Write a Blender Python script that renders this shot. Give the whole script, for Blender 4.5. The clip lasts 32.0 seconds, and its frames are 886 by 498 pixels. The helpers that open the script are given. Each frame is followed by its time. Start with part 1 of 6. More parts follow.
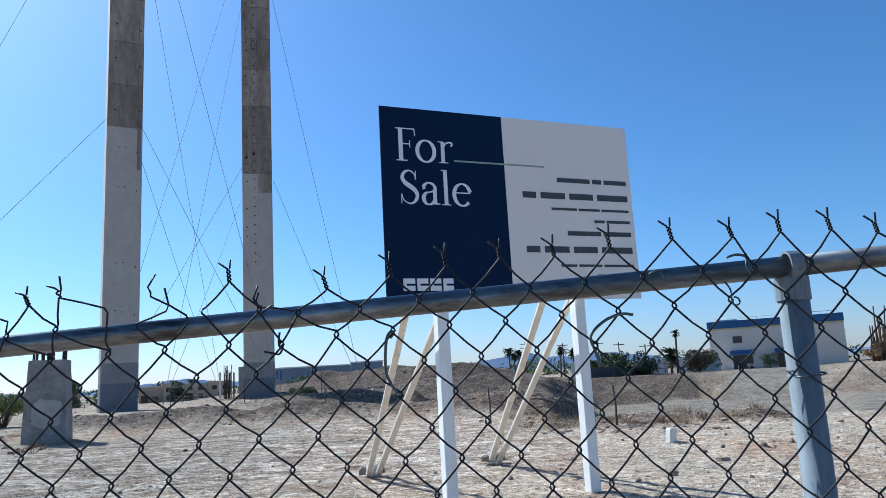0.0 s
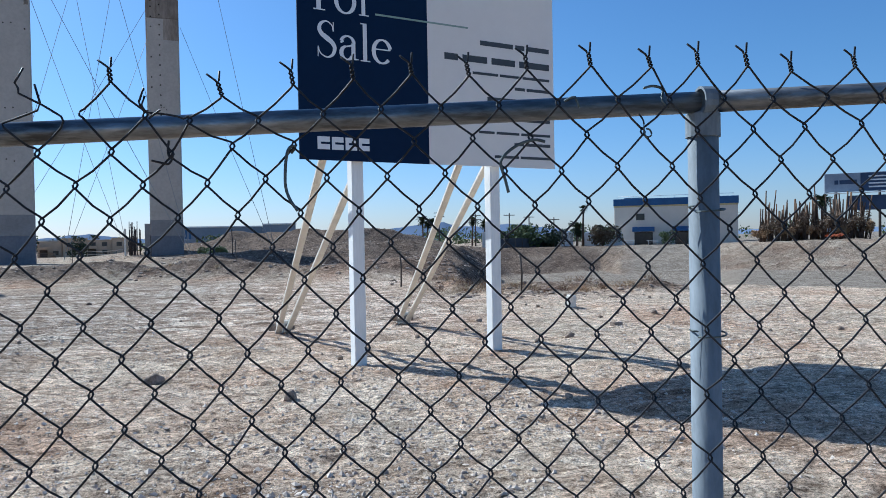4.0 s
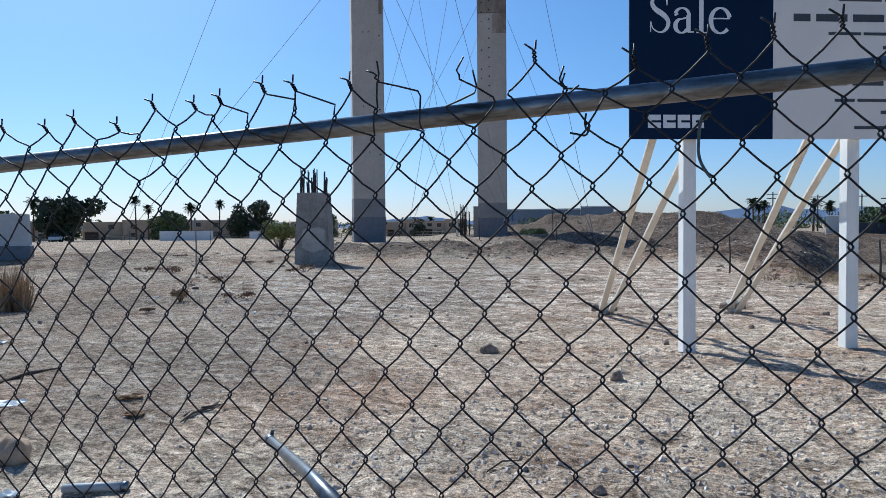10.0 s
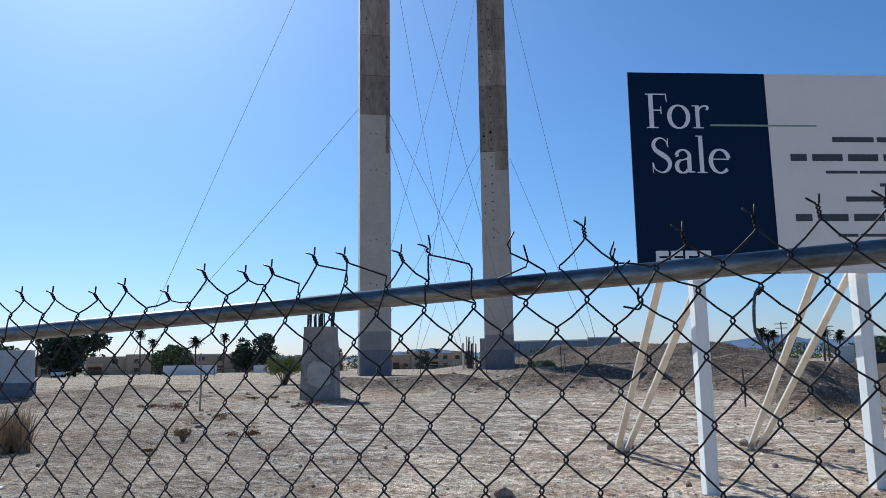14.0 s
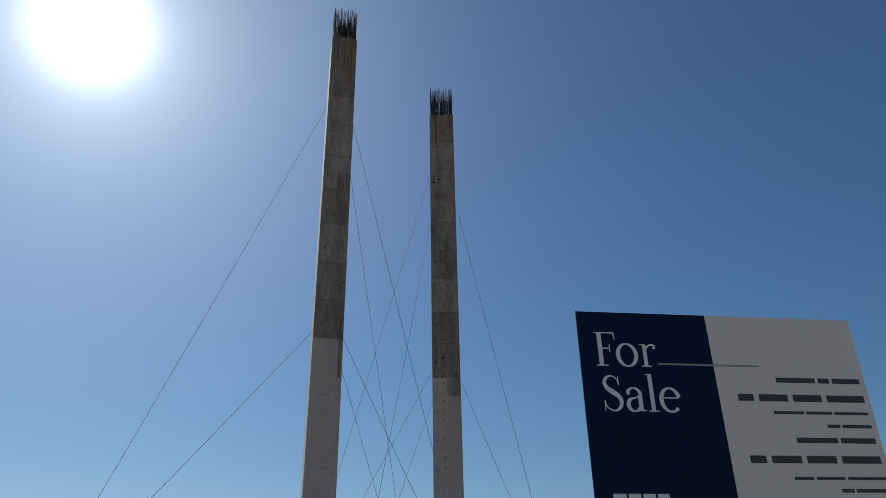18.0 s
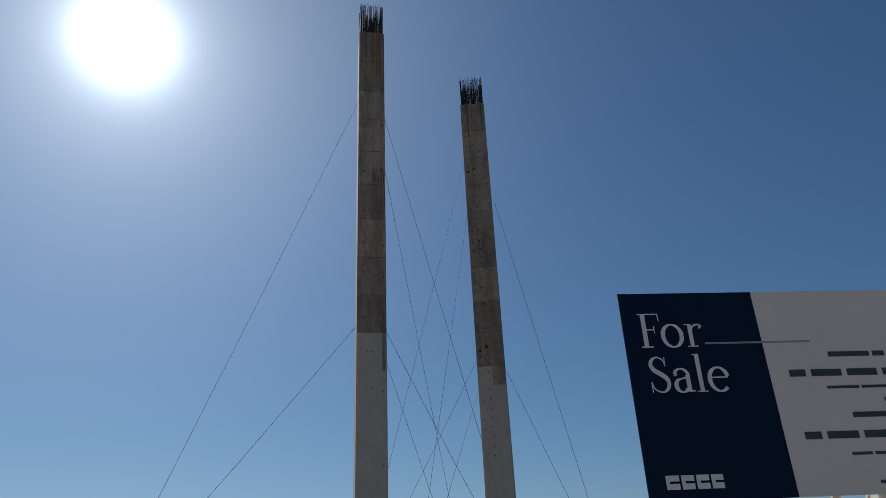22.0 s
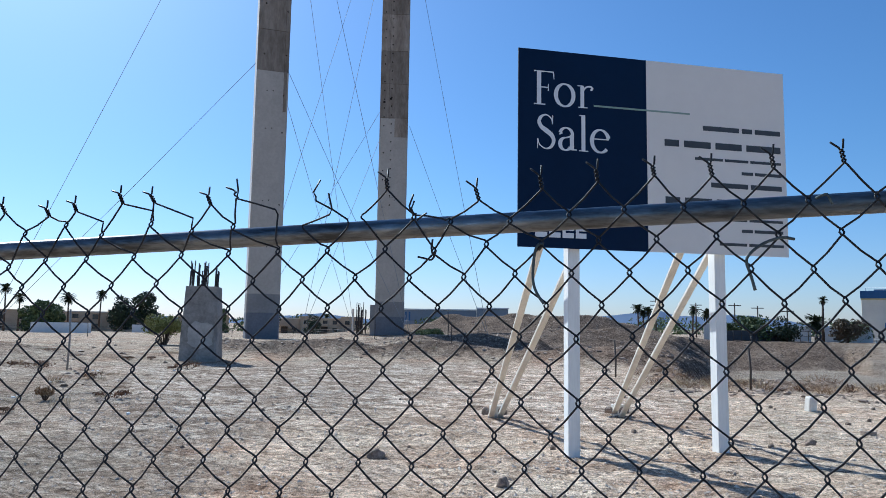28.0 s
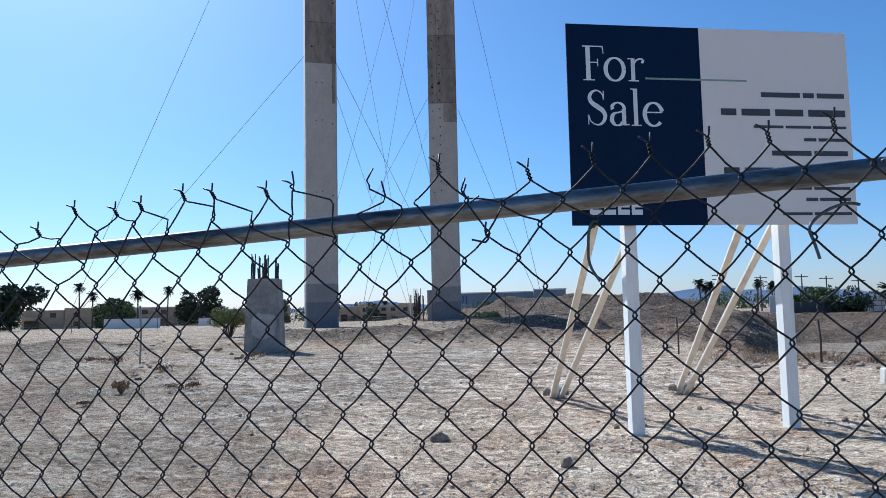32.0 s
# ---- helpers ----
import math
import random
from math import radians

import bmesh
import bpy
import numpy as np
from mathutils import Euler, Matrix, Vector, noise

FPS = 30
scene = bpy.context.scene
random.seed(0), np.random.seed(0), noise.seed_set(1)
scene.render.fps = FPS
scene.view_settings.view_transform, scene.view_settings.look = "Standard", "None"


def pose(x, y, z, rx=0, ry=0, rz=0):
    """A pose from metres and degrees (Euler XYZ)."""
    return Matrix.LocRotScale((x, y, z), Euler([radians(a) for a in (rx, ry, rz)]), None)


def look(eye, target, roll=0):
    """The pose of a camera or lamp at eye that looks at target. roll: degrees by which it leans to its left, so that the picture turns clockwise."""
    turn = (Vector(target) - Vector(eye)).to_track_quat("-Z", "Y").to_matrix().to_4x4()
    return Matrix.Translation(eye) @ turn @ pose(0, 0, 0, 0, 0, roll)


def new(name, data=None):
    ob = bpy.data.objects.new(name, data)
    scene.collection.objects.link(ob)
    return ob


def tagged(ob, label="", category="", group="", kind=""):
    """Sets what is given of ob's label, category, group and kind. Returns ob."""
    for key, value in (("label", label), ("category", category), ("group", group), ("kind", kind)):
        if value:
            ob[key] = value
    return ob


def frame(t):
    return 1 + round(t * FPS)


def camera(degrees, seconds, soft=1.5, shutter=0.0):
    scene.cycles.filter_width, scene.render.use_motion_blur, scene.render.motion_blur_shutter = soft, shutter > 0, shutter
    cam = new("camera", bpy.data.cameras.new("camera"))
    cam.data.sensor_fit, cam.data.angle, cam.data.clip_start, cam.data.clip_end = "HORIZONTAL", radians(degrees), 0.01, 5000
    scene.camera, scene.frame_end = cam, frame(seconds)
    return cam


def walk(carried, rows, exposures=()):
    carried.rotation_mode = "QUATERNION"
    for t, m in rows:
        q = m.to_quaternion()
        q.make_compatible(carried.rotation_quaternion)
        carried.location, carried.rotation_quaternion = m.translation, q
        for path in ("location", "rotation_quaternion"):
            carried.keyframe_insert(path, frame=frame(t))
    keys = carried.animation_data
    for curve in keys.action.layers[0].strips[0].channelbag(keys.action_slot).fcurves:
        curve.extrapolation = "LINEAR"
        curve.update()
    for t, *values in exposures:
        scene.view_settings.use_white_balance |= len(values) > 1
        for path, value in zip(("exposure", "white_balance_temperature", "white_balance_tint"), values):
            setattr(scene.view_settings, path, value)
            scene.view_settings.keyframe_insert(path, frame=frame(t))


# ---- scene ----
cam = camera(63.1, 32.0, soft=0.8)
PATH = [
    (0, (0.169, -0.973, 1.544), (0.155, 0.996, 1.889), -3.2),
    (0.5, (0.17, -0.976, 1.546), (0.198, 0.989, 1.917), -3.1),
    (1, (0.172, -0.973, 1.542), (0.278, 0.991, 1.905), -2.7),
    (1.5, (0.154, -0.963, 1.54), (0.273, 1.005, 1.876), -2.7),
    (2, (0.128, -0.966, 1.535), (0.195, 1.006, 1.859), -4.5),
    (2.5, (0.108, -0.949, 1.507), (0.164, 1.044, 1.666), -2.8),
    (4.5, (0.193, -0.926, 1.485), (0.417, 1.061, 1.455), -1.0),
    (5, (0.175, -0.945, 1.486), (0.063, 1.052, 1.497), -2.6),
    (5.5, (0.158, -0.931, 1.483), (-0.253, 1.026, 1.466), -3.3),
    (6, (0.157, -0.934, 1.473), (-0.427, 0.978, 1.412), -3.5),
    (6.5, (0.165, -0.938, 1.475), (-0.44, 0.968, 1.427), -3.6),
    (7, (0.155, -0.932, 1.481), (-0.384, 0.994, 1.474), -2.4),
    (7.5, (0.123, -0.948, 1.487), (-0.428, 0.974, 1.519), -1.9),
    (8, (0.101, -0.958, 1.488), (-0.461, 0.961, 1.524), -1.4),
    (8.5, (0.083, -0.964, 1.485), (-0.564, 0.928, 1.514), -1.7),
    (9, (0.077, -0.96, 1.471), (-0.581, 0.927, 1.418), -1.0),
    (9.5, (0.072, -0.97, 1.465), (-0.582, 0.919, 1.391), -0.2),
    (10, (0.068, -0.973, 1.466), (-0.58, 0.918, 1.403), -0.5),
    (10.5, (0.071, -0.98, 1.464), (-0.571, 0.913, 1.404), -0.7),
    (11, (0.073, -0.978, 1.465), (-0.559, 0.919, 1.406), -0.8),
    (11.5, (0.083, -0.982, 1.466), (-0.519, 0.924, 1.421), -1.0),
    (12, (0.079, -0.976, 1.476), (-0.541, 0.925, 1.443), -1.4),
    (12.5, (0.08, -0.975, 1.486), (-0.581, 0.912, 1.512), -2.1),
    (13, (0.078, -0.977, 1.502), (-0.581, 0.908, 1.604), -1.5),
    (13.5, (0.054, -0.989, 1.507), (-0.604, 0.891, 1.682), -0.6),
    (14, (0.009, -1.005, 1.523), (-0.642, 0.862, 1.823), -0.9),
    (14.5, (-0.024, -1.004, 1.557), (-0.654, 0.834, 2.032), -1.1),
    (15, (-0.037, -1.01, 1.582), (-0.626, 0.778, 2.256), -0.5),
    (15.5, (-0.015, -1.145, 1.59), (-0.598, 0.593, 2.389), -0.4),
    (17.5, (0.003, -1.048, 1.631), (-0.517, 0.678, 2.497), -0.7),
    (18, (0.011, -1.015, 1.641), (-0.453, 0.718, 2.525), -1.1),
    (18.5, (0.007, -1.03, 1.647), (-0.428, 0.711, 2.531), -1.8),
    (19, (0.029, -1.059, 1.639), (-0.389, 0.671, 2.551), -1.9),
    (19.5, (0.031, -1.042, 1.64), (-0.39, 0.694, 2.539), -2.0),
    (20, (0.034, -1.034, 1.627), (-0.419, 0.693, 2.527), -1.9),
    (20.5, (0.037, -1.011, 1.646), (-0.438, 0.717, 2.534), -1.4),
    (21, (0.013, -1.083, 1.653), (-0.532, 0.613, 2.562), -2.4),
    (21.5, (0.011, -1.047, 1.637), (-0.552, 0.643, 2.546), -3.1),
    (22, (0.022, -1.031, 1.642), (-0.547, 0.681, 2.504), -2.7),
    (22.5, (0.03, -1.012, 1.57), (-0.514, 0.831, 2.12), -2.1),
    (23, (0.06, -1.01, 1.523), (-0.49, 0.893, 1.794), -0.5),
    (23.5, (0.089, -0.989, 1.497), (-0.462, 0.931, 1.615), -0.5),
    (24, (0.108, -0.969, 1.488), (-0.372, 0.971, 1.568), -0.5),
    (24.5, (0.126, -0.974, 1.48), (-0.273, 0.985, 1.537), -0.2),
    (25, (0.129, -0.982, 1.476), (-0.278, 0.975, 1.538), 0.4),
    (25.5, (0.126, -0.997, 1.482), (-0.337, 0.946, 1.591), 0.4),
    (27.5, (0.131, -0.992, 1.494), (-0.315, 0.947, 1.69), 0.9),
    (28, (0.141, -0.99, 1.493), (-0.233, 0.963, 1.704), 0.9),
    (28.5, (0.137, -1.004, 1.493), (-0.292, 0.936, 1.726), 1.1),
    (29, (0.13, -1.006, 1.498), (-0.326, 0.924, 1.761), 0.6),
    (29.5, (0.13, -0.992, 1.494), (-0.317, 0.943, 1.725), 0.9),
    (30, (0.158, -0.982, 1.489), (-0.157, 0.987, 1.648), 0.6),
    (30.5, (0.192, -0.987, 1.476), (0.02, 1.002, 1.607), 0.6),
    (31, (0.174, -0.98, 1.488), (-0.108, 0.992, 1.666), 0.2),
    (31.5, (0.155, -0.984, 1.495), (-0.274, 0.959, 1.697), -0.7),
    (32, (0.143, -0.997, 1.491), (-0.379, 0.926, 1.658), -1.2),
]
EXPOSURES = [(0, 0.42, 4900, 2), (2.5, 0.40, 4900, 2), (4.5, 0.28, 5000, 4), (6.0, 0.16, 5050, 4), (13.0, 0.14, 5050, 4), (14.5, 0.12, 5150, 3), (15.0, 0.05, 5300, 3), (15.5, -0.2, 5450, 3), (17.5, -0.58, 5650, 2), (20.5, -0.58, 5650, 2), (22.0, -0.8, 5650, 2), (22.5, -0.3, 5350, 3), (23.0, 0.2, 5050, 4), (27.5, 0.33, 5050, 4), (30, 0.34, 5050, 4), (31, 0.23, 5000, 4), (32, 0.32, 5000, 4)]
walk(cam, [(t, look(eye, target, roll)) for t, eye, target, roll in PATH], EXPOSURES)

# ---------------------------------------------------------------- light
SUN = Vector((-0.60, 0.55, 0.66)).normalized()
world = bpy.data.worlds.new("sky")
scene.world = world
world.use_nodes = True
wn = world.node_tree
sky = wn.nodes.new("ShaderNodeTexSky")
sky.sky_type = "NISHITA"
sky.sun_disc = False
sky.sun_elevation = math.asin(SUN.z)
sky.sun_rotation = math.atan2(SUN.x, SUN.y)
sky.altitude = 600
sky.air_density = 1.25
sky.dust_density = 0.5
sky.ozone_density = 6.6
wn.nodes["Background"].inputs["Strength"].default_value = 0.079
# glow added to the sky round the sun, standing in for camera glare
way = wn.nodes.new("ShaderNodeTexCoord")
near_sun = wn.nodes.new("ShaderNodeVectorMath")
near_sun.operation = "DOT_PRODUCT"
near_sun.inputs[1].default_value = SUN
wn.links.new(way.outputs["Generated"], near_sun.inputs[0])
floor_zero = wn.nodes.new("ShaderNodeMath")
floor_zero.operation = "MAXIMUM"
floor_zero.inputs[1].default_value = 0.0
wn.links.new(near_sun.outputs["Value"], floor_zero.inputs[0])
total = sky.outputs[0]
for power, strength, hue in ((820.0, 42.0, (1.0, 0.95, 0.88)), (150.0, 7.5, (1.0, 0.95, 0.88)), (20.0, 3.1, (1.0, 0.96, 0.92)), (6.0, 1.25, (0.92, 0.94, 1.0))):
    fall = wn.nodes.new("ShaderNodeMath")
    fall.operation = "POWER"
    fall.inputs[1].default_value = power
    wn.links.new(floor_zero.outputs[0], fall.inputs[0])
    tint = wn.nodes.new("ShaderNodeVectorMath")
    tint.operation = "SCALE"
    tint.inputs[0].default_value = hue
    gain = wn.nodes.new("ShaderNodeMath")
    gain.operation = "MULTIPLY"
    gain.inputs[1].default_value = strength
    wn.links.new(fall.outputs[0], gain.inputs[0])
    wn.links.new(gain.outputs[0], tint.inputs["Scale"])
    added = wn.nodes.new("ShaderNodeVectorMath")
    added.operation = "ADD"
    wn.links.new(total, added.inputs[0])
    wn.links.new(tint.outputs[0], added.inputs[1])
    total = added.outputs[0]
# paler lavender tint multiplied into the sky colour towards the horizon
height = wn.nodes.new("ShaderNodeSeparateXYZ")
wn.links.new(way.outputs["Generated"], height.inputs[0])
low_sky = wn.nodes.new("ShaderNodeMapRange")
low_sky.interpolation_type = "SMOOTHERSTEP"
low_sky.inputs["From Min"].default_value = 0.26
low_sky.inputs["From Max"].default_value = -0.04
wn.links.new(height.outputs["Z"], low_sky.inputs["Value"])
horizon_tint = wn.nodes.new("ShaderNodeMix")
horizon_tint.data_type = "RGBA"
horizon_tint.blend_type = "MULTIPLY"
wn.links.new(low_sky.outputs["Result"], horizon_tint.inputs["Factor"])
wn.links.new(total, horizon_tint.inputs["A"])
horizon_tint.inputs["B"].default_value = (1.12, 1.04, 1.13, 1.0)
wn.links.new(horizon_tint.outputs["Result"], wn.nodes["Background"].inputs["Color"])
sun_data = bpy.data.lights.new("sun", "SUN")
sun_data.energy = 4.9
sun_data.angle = radians(0.53)
sun_data.color = (1.0, 0.91, 0.77)
sun_lamp = new("sun", sun_data)
sun_lamp.matrix_world = look((0, 0, 60), Vector((0, 0, 60)) - SUN)


# ---------------------------------------------------------------- materials
def material(name, rough=0.8, metal=0.0):
    m = bpy.data.materials.new(name)
    m.use_nodes = True
    b = m.node_tree.nodes["Principled BSDF"]
    b.inputs["Roughness"].default_value = rough
    b.inputs["Metallic"].default_value = metal
    if rough >= 0.84:
        b.inputs["Specular IOR Level"].default_value = 0.12
    return m, m.node_tree, b


def tex_noise(nt, scale, detail=6, rough=0.6, stretch=None, coord="Object", swirl=0.0):
    tc = nt.nodes.new("ShaderNodeTexCoord")
    n = nt.nodes.new("ShaderNodeTexNoise")
    n.inputs["Scale"].default_value = scale
    n.inputs["Detail"].default_value = detail
    n.inputs["Roughness"].default_value = rough
    n.inputs["Distortion"].default_value = swirl
    if stretch:
        mp = nt.nodes.new("ShaderNodeMapping")
        mp.inputs["Scale"].default_value = stretch
        nt.links.new(tc.outputs[coord], mp.inputs[0])
        nt.links.new(mp.outputs[0], n.inputs["Vector"])
    else:
        nt.links.new(tc.outputs[coord], n.inputs["Vector"])
    return n.outputs["Fac"]


def ramp(nt, fac, stops):
    r = nt.nodes.new("ShaderNodeValToRGB")
    while len(r.color_ramp.elements) < len(stops):
        r.color_ramp.elements.new(0.5)
    for e, (p, c) in zip(r.color_ramp.elements, stops):
        e.position = p
        e.color = (*c, 1) if len(c) == 3 else c
    nt.links.new(fac, r.inputs[0])
    return r.outputs[0]


def mix(nt, fac, a, b, mode="MIX"):
    n = nt.nodes.new("ShaderNodeMix")
    n.data_type = "RGBA"
    n.blend_type = mode
    for key, v in ((0, fac), (6, a), (7, b)):
        if isinstance(v, (int, float)):
            n.inputs[key].default_value = v
        elif isinstance(v, tuple):
            n.inputs[key].default_value = (*v, 1)
        else:
            nt.links.new(v, n.inputs[key])
    return n.outputs[2]


def bump(nt, b, height, strength=0.4, dist=0.02, after=None):
    n = nt.nodes.new("ShaderNodeBump")
    n.inputs["Strength"].default_value = strength
    n.inputs["Distance"].default_value = dist
    nt.links.new(height, n.inputs["Height"])
    if after is not None:
        nt.links.new(after, n.inputs["Normal"])
    nt.links.new(n.outputs[0], b.inputs["Normal"])
    return n.outputs[0]


def speckled(name, dark, light, scale=8, rough=0.85, metal=0.0, relief=0.3, dist=0.01, stretch=None, fine=None, vary=0.0):
    """A surface between two tones at two scales, with fine relief."""
    m, nt, b = material(name, rough, metal)
    f = tex_noise(nt, scale, 8, 0.65, stretch)
    g = tex_noise(nt, fine or scale * 9, 4, 0.6, stretch)
    c = ramp(nt, f, [(0.40, dark), (0.60, light)])
    c = mix(nt, 0.35, c, ramp(nt, g, [(0.41, dark), (0.59, light)]))
    if vary:
        oi = nt.nodes.new("ShaderNodeObjectInfo")
        k = nt.nodes.new("ShaderNodeMapRange")
        k.inputs["To Min"].default_value = 1 - vary
        k.inputs["To Max"].default_value = 1 + vary
        nt.links.new(oi.outputs["Random"], k.inputs["Value"])
        h = nt.nodes.new("ShaderNodeHueSaturation")
        nt.links.new(k.outputs[0], h.inputs["Value"])
        nt.links.new(c, h.inputs["Color"])
        c = h.outputs[0]
    nt.links.new(c, b.inputs["Base Color"])
    if relief:
        bump(nt, b, g, relief, dist)
    return m


def leafy(name, dark, light):
    m, nt, b = material(name, 0.75)
    geo = nt.nodes.new("ShaderNodeNewGeometry")
    c = ramp(nt, geo.outputs["Random Per Island"], [(0.0, dark), (1.0, light)])
    nt.links.new(c, b.inputs["Base Color"])
    b.inputs["Subsurface Weight"].default_value = 0.0
    b.inputs["Transmission Weight"].default_value = 0.0
    return m


def ground_material():
    m, nt, b = material("desert_soil", 1.0)
    b.inputs["Specular IOR Level"].default_value = 0.06
    big = tex_noise(nt, 0.30, 6, 0.62)
    mid = tex_noise(nt, 0.8, 9, 0.7)
    clump = tex_noise(nt, 3.4, 10, 0.78)
    fine = tex_noise(nt, 15, 8, 0.8)
    grit = tex_noise(nt, 62, 4, 0.8)
    soil = ramp(nt, clump, [(0.40, (0.281, 0.190, 0.128)), (0.47, (0.438, 0.311, 0.215)), (0.53, (0.552, 0.403, 0.286)), (0.60, (0.687, 0.519, 0.375))])
    salt = ramp(nt, clump, [(0.40, (0.547, 0.400, 0.276)), (0.48, (0.780, 0.596, 0.426)), (0.56, (0.920, 0.745, 0.554))])
    where = ramp(nt, big, [(0.46, (0, 0, 0)), (0.55, (1, 1, 1))])
    where = mix(nt, 0.5, mix(nt, 0.15, where, (0, 0, 0)), ramp(nt, mid, [(0.47, (0, 0, 0)), (0.57, (1, 1, 1))]))
    att = nt.nodes.new("ShaderNodeAttribute")
    att.attribute_name = "cover"
    crust = nt.nodes.new("ShaderNodeAttribute")
    crust.attribute_name = "pale"
    paler = nt.nodes.new("ShaderNodeMath")
    paler.operation = "MULTIPLY_ADD"
    paler.use_clamp = True
    nt.links.new(crust.outputs["Fac"], paler.inputs[0])
    paler.inputs[1].default_value = 0.6
    nt.links.new(where, paler.inputs[2])
    c = mix(nt, paler.outputs[0], soil, salt)
    # reddish and greyish drifts of loose earth
    tone = tex_noise(nt, 0.42, 6, 0.65, (1.0, 0.7, 1.0))
    c = mix(nt, 1.0, c, ramp(nt, tone, [(0.38, (0.82, 0.69, 0.61)), (0.455, (0.99, 0.945, 0.90)), (0.53, (1.0, 1.0, 0.98)), (0.61, (0.80, 0.83, 0.82))]), "MULTIPLY")
    # crusted ridges left by the grader, pale along their crests
    rake = tex_noise(nt, 1.15, 6, 0.65, (0.42, 1.35, 1.0), swirl=0.8)
    ripple = tex_noise(nt, 2.7, 4, 0.62, (0.62, 1.3, 1.0), swirl=1.5)
    rake = mix(nt, 0.55, rake, ripple)
    lanes = ramp(nt, rake, [(0.43, (0.296, 0.203, 0.138)), (0.48, (0.464, 0.335, 0.237)), (0.515, (0.632, 0.474, 0.345)), (0.56, (0.920, 0.752, 0.583))])
    sep = nt.nodes.new("ShaderNodeSeparateColor")
    nt.links.new(att.outputs["Color"], sep.inputs[0])
    c = mix(nt, sep.outputs[1], c, lanes)
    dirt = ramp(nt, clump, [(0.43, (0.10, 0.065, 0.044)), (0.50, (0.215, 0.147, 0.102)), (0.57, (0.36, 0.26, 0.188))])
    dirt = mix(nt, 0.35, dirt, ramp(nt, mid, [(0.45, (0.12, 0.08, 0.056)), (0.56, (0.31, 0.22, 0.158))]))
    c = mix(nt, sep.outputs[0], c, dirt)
    road = ramp(nt, mid, [(0.42, (0.33, 0.255, 0.185)), (0.5, (0.40, 0.315, 0.235)), (0.58, (0.48, 0.385, 0.29))])
    c = mix(nt, sep.outputs[2], c, road)
    # greyer silt on the western side, pale salt to the east
    c = mix(nt, 1.0, c, ramp(nt, crust.outputs["Fac"], [(0.0, (0.64, 0.675, 0.705)), (0.25, (0.75, 0.77, 0.785)), (0.45, (0.81, 0.815, 0.82)), (0.8, (0.79, 0.80, 0.815))]), "MULTIPLY")
    # flaked crust: curled plates, their gaps darkened in the colour as if shaded
    flake = tex_noise(nt, 8.0, 5, 0.70, (0.72, 1.3, 1.0), swirl=1.2)
    c = mix(nt, 0.8, c, ramp(nt, flake, [(0.40, (0.46, 0.43, 0.41)), (0.46, (0.90, 0.89, 0.88)), (0.52, (1.15, 1.15, 1.15)), (0.59, (1.40, 1.40, 1.39))]), "MULTIPLY")
    # fine and grit: hollows darkened and tops lightened in the colour, like small shadows
    c = mix(nt, 1.0, c, ramp(nt, fine, [(0.39, (0.46, 0.43, 0.41)), (0.45, (0.88, 0.87, 0.86)), (0.53, (1.08, 1.08, 1.08)), (0.61, (1.3, 1.3, 1.3))]), "MULTIPLY")
    c = mix(nt, 1.0, c, ramp(nt, grit, [(0.40, (0.40, 0.38, 0.36)), (0.455, (0.92, 0.91, 0.90)), (0.52, (1.06, 1.06, 1.06)), (0.58, (1.3, 1.3, 1.3))]), "MULTIPLY")
    nt.links.new(c, b.inputs["Base Color"])
    n0 = bump(nt, b, ripple, 0.55, 0.05)
    n1 = bump(nt, b, flake, 0.5, 0.05, n0)
    n2 = bump(nt, b, fine, 0.7, 0.04, n1)
    bump(nt, b, grit, 0.6, 0.02, n2)
    return m


M_ground = ground_material()
M_raw = speckled("raw_concrete", (0.20, 0.16, 0.124), (0.375, 0.313, 0.252), 0.5, 0.9, 0, 0.25, 0.02, (1, 1, 0.32), 2.6, 0.18)
M_patch = speckled("skimmed_concrete", (0.43, 0.38, 0.325), (0.53, 0.475, 0.41), 0.25, 0.85, 0, 0.1, 0.01, None, 3)
M_base = speckled("grey_base_coat", (0.24, 0.225, 0.215), (0.31, 0.295, 0.28), 0.4, 0.85, 0, 0.1, 0.01, None, 4)
M_band = speckled("slate_base_coat", (0.15, 0.155, 0.175), (0.20, 0.205, 0.225), 0.5, 0.85, 0, 0.1, 0.01, None, 4)
M_pier = speckled("pier_concrete", (0.22, 0.20, 0.18), (0.37, 0.34, 0.305), 1.2, 0.9, 0, 0.35, 0.02, None, 10)
M_pale = speckled("pale_pier_and_lit_flank", (0.50, 0.48, 0.46), (0.60, 0.58, 0.56), 1.0, 0.9, 0, 0.2, 0.01, None, 9)
M_mortar = speckled("patched_mortar", (0.36, 0.33, 0.295), (0.50, 0.46, 0.415), 1.6, 0.9, 0, 0.3, 0.01, None, 12)
M_hole = material("dark_hole_plug_and_tyre", 0.95)[0]
M_hole.node_tree.nodes["Principled BSDF"].inputs["Base Color"].default_value = (0.03, 0.026, 0.022, 1)
M_joint = speckled("dark_joint_streak_and_groove", (0.095, 0.074, 0.057), (0.20, 0.162, 0.126), 0.9, 0.95, 0, 0.2, 0.01)
M_rebar = speckled("rusted_rebar", (0.030, 0.027, 0.029), (0.08, 0.064, 0.058), 14, 0.8, 0.3, 0.3, 0.002)
M_cable = speckled("steel_cable", (0.26, 0.27, 0.29), (0.34, 0.355, 0.37), 2, 0.8, 0, 0)
M_galv = speckled("galvanised_tube", (0.08, 0.078, 0.076), (0.30, 0.305, 0.31), 16, 0.38, 0.9, 0.14, 0.001, (0.2, 1, 1), 160)
M_post = speckled("weathered_galvanised_post", (0.150, 0.172, 0.190), (0.235, 0.262, 0.285), 18, 0.72, 0.0, 0.15, 0.001, (1, 1, 0.3), 150)
